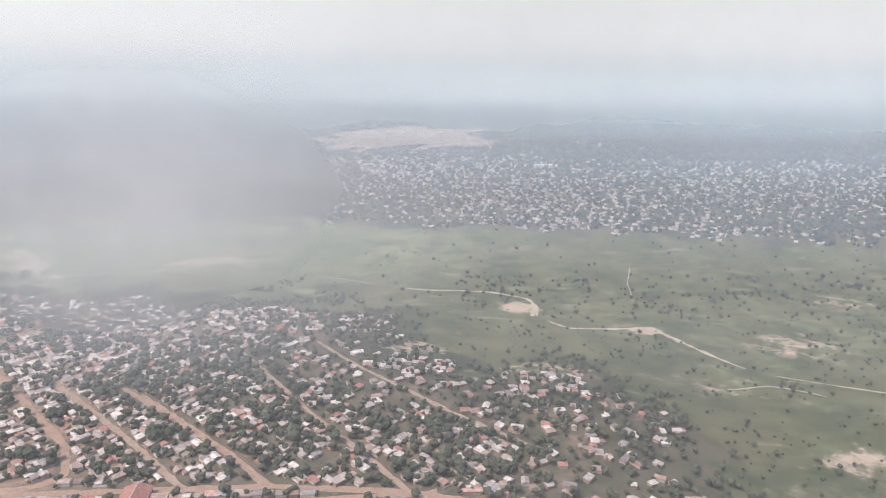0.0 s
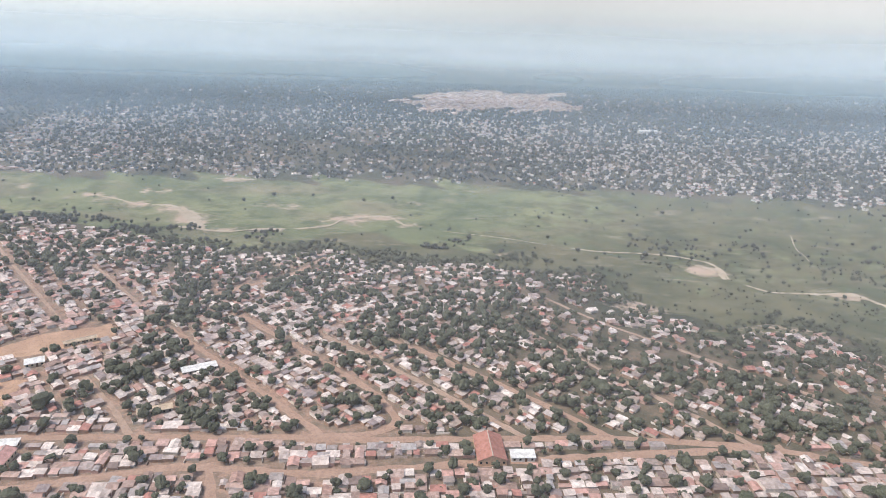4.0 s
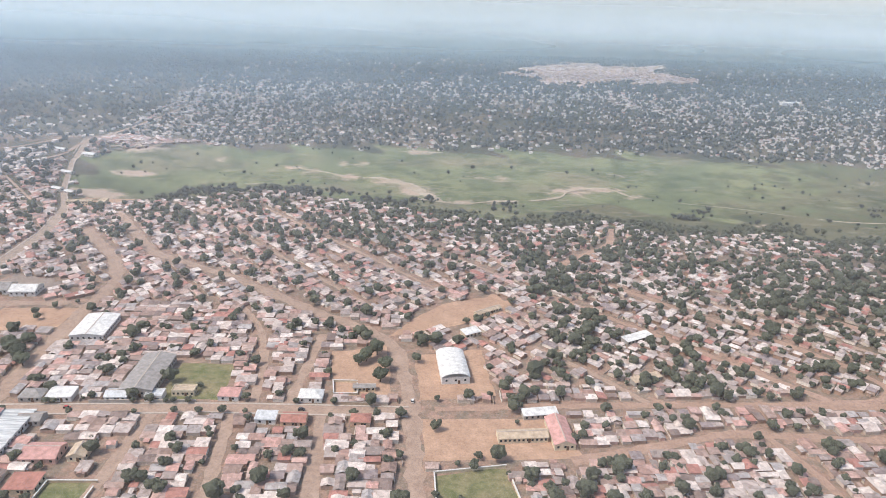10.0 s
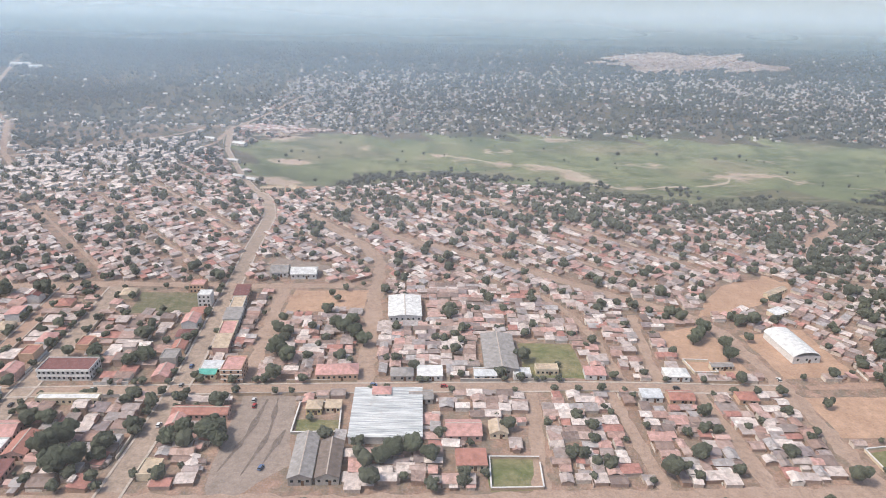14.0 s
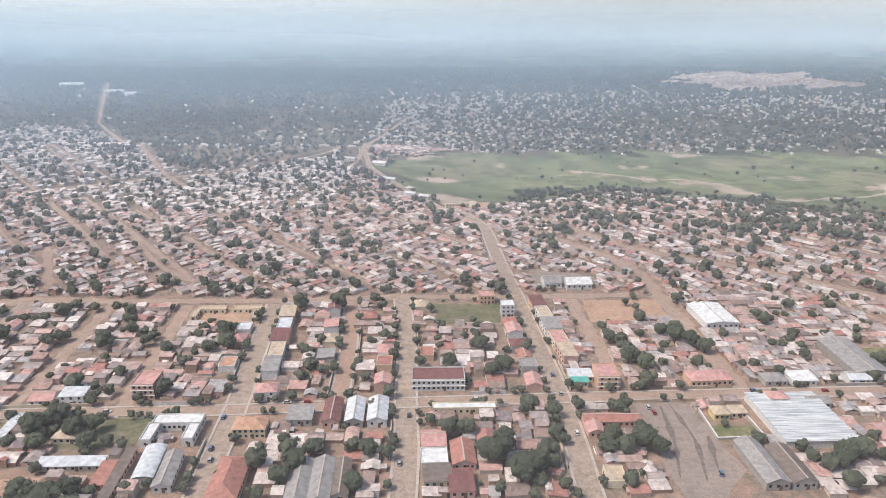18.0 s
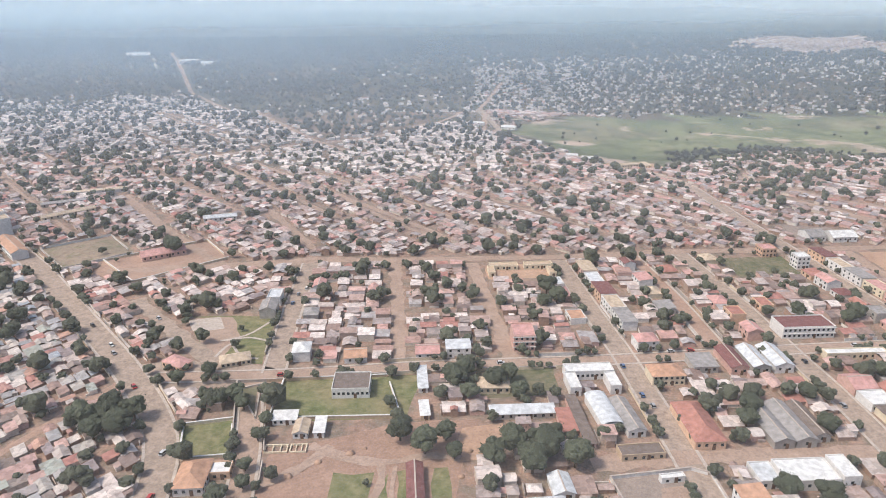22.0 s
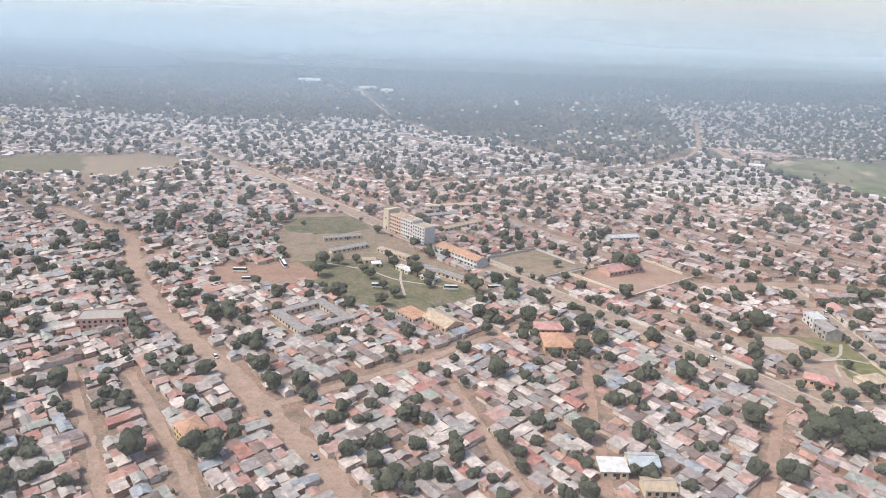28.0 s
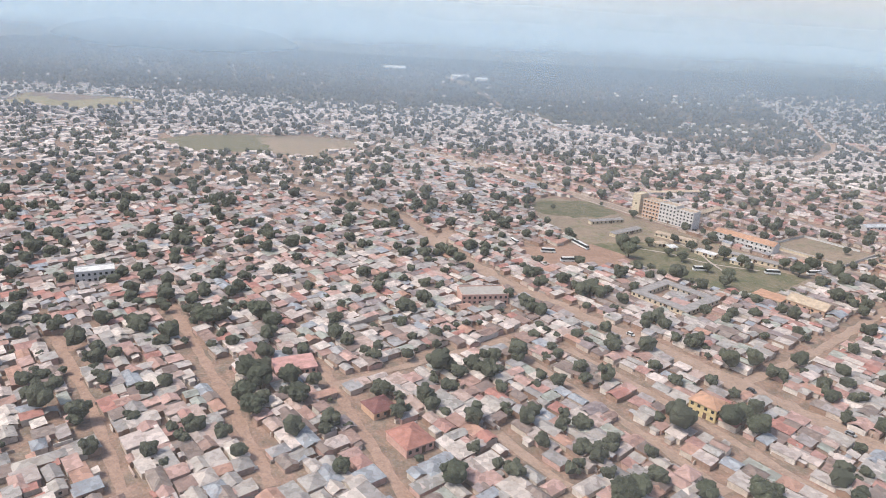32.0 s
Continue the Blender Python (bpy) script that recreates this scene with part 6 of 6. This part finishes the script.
# groves that stand out: x, y, radius
GROVES = [(-1487, 283, 8), (-1476, 287, 8), (-1465, 290, 7), (-1467, 276, 8), (-1478, 273, 7),
          (-1735, 470, 5), (-1742, 482, 4), (-1720, 498, 5), (-1705, 512, 4), (-1728, 520, 4), (-1752, 505, 4), (-1690, 470, 5), (-1722, 450, 4), (-1765, 498, 5), (-1712, 436, 5),
          (-1065, 327, 6), (-1037, 286, 9), (-1031, 292, 8), (-955, 412, 8), (-946, 404, 7), (-970, 317, 8), (-962, 312, 6), (-1117, 305, 6), (-1121, 277, 6), (-1153, 292, 7), (-1158, 282, 6), (-1302, 318, 8), (-1298, 326, 7),
          (-1317, 262, 8), (-1329, 272, 7), (-1307, 272, 6), (-1303, 258, 5), (-1275, 262, 8), (-1262, 258, 9), (-1248, 252, 8), (-1268, 248, 8), (-1285, 254, 7), (-1256, 270, 6), (-1280, 318, 7), (-1272, 325, 6),
          (-1268, 308, 6), (-1294, 306, 6), (-1425, 300, 6), (-1418, 305, 6), (-1433, 304, 5), (-1412, 298, 5), (-1440, 330, 5), (-1455, 322, 5), (-866, 308, 7), (-856, 312, 7), (-846, 306, 6), (-872, 302, 6),
          (-1050, 300, 9), (-1046, 310, 8), (-1055, 308, 6), (-990, 312, 6), (-985, 322, 6), (-914, 445, 7), (-905, 438, 7), (-922, 455, 6), (-910, 460, 6), (-898, 430, 6), (-642, 424, 6), (-640, 440, 6), (-655, 452, 6),
          (-648, 462, 7), (-660, 446, 5), (-1075, 402, 6), (-1040, 398, 7), (-1048, 392, 6), (-1235, 440, 8), (-1230, 425, 7), (-1240, 418, 6), (-1336, 300, 4), (-1398, 250, 4), (-1396, 238, 4), (-1398, 272, 4),
          (-1397, 285, 4), (-1398, 300, 4), (-1400, 312, 4), (-1404, 228, 5), (-1700, 482, 6), (-1775, 470, 7), (-1640, 470, 6), (-1655, 455, 6), (-1628, 445, 5), (-1660, 470, 5), (-1530, 520, 8), (-1590, 360, 6), (-1585, 395, 7),
          (-1620, 400, 7), (-1578, 372, 6), (-1990, 248, 6), (-1982, 240, 7), (-1970, 245, 6), (-1985, 228, 6), (-1978, 218, 6), (-1962, 230, 6), (-1995, 300, 6), (-2005, 310, 7), (-2030, 300, 6), (-1775, 240, 6), (-1768, 246, 5), (-1765, 235, 6)]
for gx_, gy_, gr in GROVES:
    tree_xy = np.concatenate([tree_xy, [(gx_, gy_)]])
    tree_r = np.concatenate([tree_r, [gr]])
grove = np.arange(len(tree_xy)) >= len(tree_xy) - len(GROVES)
sort = np.argsort(np.where(grove, -99, tree_xy[:, 1] - first_row(tree_xy[:, 0])))
tree_xy, tree_r = tree_xy[sort], tree_r[sort]
HERO = 300
models = []
for i in range(HERO):
    x, y = tree_xy[i]
    if len(models) < 8:
        models.append((tree(x, y, 4.0, i + 1)))
        ob = models[-1]
    else:
        ob = copy_thing(models[i % 8], at(x, y, ground_z(x, y), i * 61 % 360))
    ob.scale = (tree_r[i] / 4,) * 3


def many_trees(name, ids, ball, clumps, mat, label, models_count=24):
    shapes = [crown_data(100 + i, clumps, ball, 0) for i in range(models_count)]
    pick = rng.integers(0, models_count, len(ids))
    z = height(tree_xy[ids])
    vs, fs, n = [], [], 0
    for m in range(models_count):
        mine = ids[pick == m]
        if not len(mine):
            continue
        v, f = shapes[m]
        a = rng.uniform(0, 6.283, len(mine))
        c, s, r = np.cos(a)[:, None], np.sin(a)[:, None], tree_r[mine][:, None]
        lift = (z[pick == m] + tree_r[mine] * 1.05)[:, None]
        pts = np.stack([tree_xy[mine, 0][:, None] + r * (v[:, 0] * c - v[:, 1] * s), tree_xy[mine, 1][:, None] + r * (v[:, 0] * s + v[:, 1] * c), lift + r * v[:, 2] * 1.2], -1)
        fs.append((f[None] + (np.arange(len(mine)) * len(v))[:, None, None] + n).reshape(-1, 3))
        vs.append(pts.reshape(-1, 3))
        n += pts.shape[0] * pts.shape[1]
    tagged(new(name, mesh_of(name, np.concatenate(vs), np.concatenate(fs), mat)), label, "trees", kind="stuff")


others = np.arange(HERO, len(tree_xy))
out = tree_xy[others, 1]
many_trees("trees", others[out < 520], ICO1, 7, M["leaf_mid"], "dark green shade trees among the houses")
many_trees("trees", others[(out >= 520) & (out < 900)], ICO1, 4, M["leaf_mid"], "dark green shade trees among the houses")
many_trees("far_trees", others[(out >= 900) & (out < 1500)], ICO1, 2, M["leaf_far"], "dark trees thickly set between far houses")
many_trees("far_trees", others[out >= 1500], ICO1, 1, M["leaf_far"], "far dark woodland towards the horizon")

# ---- low walls along the streets ----
wall_rng = random.Random(5)
for points, width, kind, paved in ROADS:
    if not paved:
        continue
    fine, side = ribbon(points, width, 0, 7.0)
    for k in (1, -1):
        i = 0
        while i < len(fine) - 4:
            run = wall_rng.randint(2, 5)
            a, b = fine[i] + side[i] * (width / 2 + 2.4) * k, fine[min(i + run, len(fine) - 1)] + side[min(i + run, len(fine) - 1)] * (width / 2 + 2.4) * k
            i += run + wall_rng.randint(0, 2)
            ends = np.array([a[:], ((a + b) / 2)[:], b[:]])
            others_near = road_gap(ends)
            if a.y > 540 or a.y < first_row(a.x) or others_near.min() < 1.8 or in_footprints(ends, 1).any():
                continue
            length = (b - a).length
            wall = thing("boundary_wall", "low pale plastered wall along the street", "wall", at(a.x, a.y, ground_z(a.x, a.y), math.degrees(math.atan2(b.y - a.y, b.x - a.x))), "street walls")
            part("masonry", boxes("masonry", [(0, -0.2, -0.3, length, 0.2, 2.0)], M[wall_rng.choice(["white", "cream", "tan", "concrete"])]), wall)
            part("coping", boxes("coping", [(-0.1, -0.32, 2.0, length + 0.1, 0.32, 2.22)], M["kerb"]), wall)

# ---- walled yards, the park and the building site ----


def walled(poly, mat, tall, words, gate=1):
    """A wall round a yard, one piece a side, with a gap for the gate."""
    for i, (a, b) in enumerate(zip(poly, poly[1:] + poly[:1])):
        a, b = Vector(a), Vector(b)
        if i == gate:
            b = a.lerp(b, 0.8)
        length = (b - a).length
        wall = thing("yard_wall", words, "wall", at(a.x, a.y, ground_z(a.x, a.y), math.degrees(math.atan2(b.y - a.y, b.x - a.x))), "yard walls")
        part("masonry", boxes("masonry", [(0, -0.25, -0.3, length, 0.25, tall)], M[mat]), wall)
        part("coping", boxes("coping", [(-0.2, -0.4, tall, length + 0.2, 0.4, tall + 0.22)], M["white" if mat != "white" else "kerb"]), wall)


for poly, mat in (([(-600, 297), (-553, 299), (-560, 335), (-602, 327)], "cream"), ([(-814, 285), (-787, 287), (-787, 311), (-814, 310)], "tan"), ([(-1234, 244), (-1196, 250), (-1188, 246), (-1187, 225), (-1231, 223)], "white"),
                  ([(-1648, 532), (-1604, 566), (-1566, 522), (-1606, 488)], "white"), ([(-1582, 505), (-1514, 552), (-1483, 510), (-1540, 462)], "cream"), ([(-926, 326), (-899, 328), (-902, 358), (-927, 356)], "concrete"),
                  ([(-1431, 257), (-1408, 260), (-1415, 289), (-1438, 284)], "cream"), ([(-1397, 289), (-1330, 291), (-1340, 330), (-1397, 326)], "tan"),
                  ([(-672, 405), (-656, 406), (-658, 422), (-675, 422)], "cream")):
    walled(poly, mat, 1.8, "low plastered wall round a yard")
walled([(-1420, 317), (-1409, 322), (-1404, 290)], "white", 0.8, "white kerb wall round a small garden", 9)
patch([(-1419, 316.5), (-1409.5, 321), (-1404.5, 292)], M["scrub"], "small triangular garden island", 0.2)
patch([(-1477, 399), (-1457, 405), (-1450, 389), (-1469, 384)], M["kerb"], "pale paved sports court in the park", 0.22)
for i, points in enumerate(([(-1775, 500), (-1740, 490), (-1715, 470), (-1680, 462)], [(-1730, 530), (-1715, 500), (-1712, 470), (-1705, 440)], [(-1447, 372), (-1432, 378), (-1422, 398)], [(-1444, 352), (-1440, 372), (-1430, 352), (-1418, 350)], [(-1447, 372), (-1440, 372), (-1432, 378), (-1418, 372)])):
    road("park_path", points, 1.8, M["kerb"], "pale path across the park", 0.26 + 0.01 * i)
for x0, y0, w, d in ((-1393, 262, 11, 6), (-1381, 262.5, 8, 6)):
    site = thing("foundation", "unfinished low block walls of a foundation", "foundation", at(x0, y0, 0, 2), "foundations on the site")
    for box in ((0, 0, -0.2, w, 0.5, 1.0), (0, d - 0.5, -0.2, w, d, 1.0), (0, 0.5, -0.2, 0.5, d - 0.5, 1.0), (w - 0.5, 0.5, -0.2, w, d - 0.5, 1.0), (w * 0.35, 0.5, -0.2, w * 0.35 + 0.4, d - 0.5, 0.9), (w * 0.68, 0.5, -0.2, w * 0.68 + 0.4, d - 0.5, 0.9)):
        part("low_wall", boxes("low_wall", [box], M["cream"]), site)

for i, (points, width) in enumerate((([(-1372, 268), (-1350, 257), (-1332, 255), (-1312, 262), (-1300, 258)], 5), ([(-1337, 256), (-1335, 240), (-1341, 226), (-1338, 206)], 4), ([(-1330, 253), (-1331, 238), (-1330, 222)], 2.5), ([(-1390, 240), (-1372, 252), (-1362, 268)], 5))):
    road("site_track", points, width, M["dirt_road"], "pale worn track across the building site", 0.26 + 0.012 * i, False, 0.4)
for points, width in (([(-957, 292), (-950, 325), (-948, 360)], 3.0), ([(-944, 290), (-938, 325), (-942, 362)], 2.5), ([(-935, 300), (-930, 330)], 3.5)):
    road("mud_track", points, width, M["brown_roof"], "dark rutted mud in the vehicle lot", 0.2, False, 0.6)
mound_rng = random.Random(9)
for x, y, r in ((-1352, 262, 2.6), (-1346, 266, 1.8), (-1366, 256, 2.2), (-1300, 246, 1.8), (-1296, 264, 2.0), (-1378, 246, 2.4)):
    v = [(a * r * mound_rng.uniform(0.8, 1.2), b * r * mound_rng.uniform(0.8, 1.2), max(-0.2, c * r * 0.5)) for a, b, c in ICO1[0]]
    heap = new("earth_mound", mesh_of("earth_mound", v, ICO1[1], M["orange_earth"], flat=False))
    heap.matrix_basis = at(x, y, 0)
    tagged(heap, "heap of loose orange earth on the site", "mound", "heaps of earth")

# ---- vehicles ----
PAINT = [rough_paint("car_paint", c, 0.08, 2.0, 0.3) for c in ((0.78, 0.78, 0.77), (0.35, 0.36, 0.38), (0.06, 0.06, 0.07), (0.40, 0.05, 0.05), (0.55, 0.56, 0.58), (0.10, 0.16, 0.30))]


def car(name, label, paint, long, wide, tall, cabin):
    ob = thing(name, label, "vehicle", at(0, 0))
    l, w = long / 2, wide / 2
    v = [(-l, -w, 0.45), (l, -w, 0.45), (l, w, 0.45), (-l, w, 0.45), (-l, -w, tall * 0.55), (l, -w, tall * 0.5), (l, w, tall * 0.5), (-l, w, tall * 0.55)]
    part("body", mesh_of("body", v, box_data(0, 0, 0, 1, 1, 1)[1], paint), ob)
    a, b = -l * cabin[0], l * cabin[1]
    v = [(a - 0.3, -w, tall * 0.53), (b + 0.6, -w, tall * 0.5), (b + 0.6, w, tall * 0.5), (a - 0.3, w, tall * 0.53), (a, -w * 0.8, tall), (b, -w * 0.8, tall), (b, w * 0.8, tall), (a, w * 0.8, tall)]
    part("cabin", mesh_of("cabin", v, box_data(0, 0, 0, 1, 1, 1)[1], M["dark_glass"]), ob, "dark glazed cabin")
    part("roof", boxes("roof", [(a + 0.1, -w * 0.78, tall, b - 0.1, w * 0.78, tall + 0.08)], paint), ob)
    disc = [(math.cos(i * math.pi / 5) * 0.42, q, 0.42 + math.sin(i * math.pi / 5) * 0.42) for q in (-0.18, 0.18) for i in range(10)]
    rim = mesh_of("wheel", disc, [tuple(range(10)), tuple(reversed(range(10, 20)))] + [(i, i + 10, (i + 1) % 10 + 10, (i + 1) % 10) for i in range(10)], M["tyre"])
    for sx in (-0.62, 0.62):
        for sy in (-1, 1):
            wheel = part("wheel", rim, ob)
            wheel.matrix_basis = at(sx * l, sy * (w - 0.1), 0)
    return ob


CAR_NAMES = ["white small car on the dusty street", "grey small car on the dusty street", "black small car on the dusty street", "dark red small car on the dusty street", "silver small car on the dusty street", "blue small car on the dusty street"]
cars = [car("car", label, paint, 4.6, 2.0, 1.75, (0.75, 0.35)) for label, paint in zip(CAR_NAMES, PAINT)]
PARKED = [(-1512, 366, -47), (-1506, 356, -47), (-1536, 392, -47), (-1478, 319, -47), (-1497, 402, -47), (-1202, 310, 95), (-1199, 300, 95), (-1190, 358, 2), (-1205, 340, 95), (-1172, 357, 2), (-1160, 358, 2), (-1098, 345, 92),
          (-1006, 372, 90), (-1003, 330, 92), (-935, 296, 80), (-956, 358, 92), (-954, 352, 92), (-1004, 420, 92), (-1412, 440, 91), (-1408, 450, 91), (-1413, 425, 91), (-1440, 262, 70), (-1434, 232, 85), (-1753, 275, -47),
          (-1722, 243, -48), (-1800, 330, -46), (-1008, 395, 92), (-1275, 344, 2), (-840, 380, 3), (-690, 386, 3), (-1100, 300, 92), (-618, 400, 95), (-885, 379, 3), (-1058, 364, 3), (-1400, 331, 1), (-1700, 560, -47), (-1660, 518, -47)]
for i, (x, y, turned) in enumerate(PARKED):
    spot = at(x, y, ground_z(x, y) + 0.25, turned)
    if i < len(cars):
        cars[i].matrix_basis = spot
    else:
        copy_thing(cars[(i * 5 + 1) % 6], spot)
bus = car("bus", "long white bus parked on the red earth", PAINT[0], 11, 2.9, 3.4, (0.92, 0.86))
BUSES = [(-1860, 487, -60), (-1835, 470, 5), (-1822, 452, 12), (-1806, 488, -60), (-1810, 496, -60), (-1673, 457, 4), (-1641, 462, 12), (-1726, 453, 8)]
for i, (x, y, turned) in enumerate(BUSES):
    if i == 0:
        bus.matrix_basis = at(x, y, ground_z(x, y) + 0.1, turned)
    else:
        copy_thing(bus, at(x, y, ground_z(x, y) + 0.1, turned))
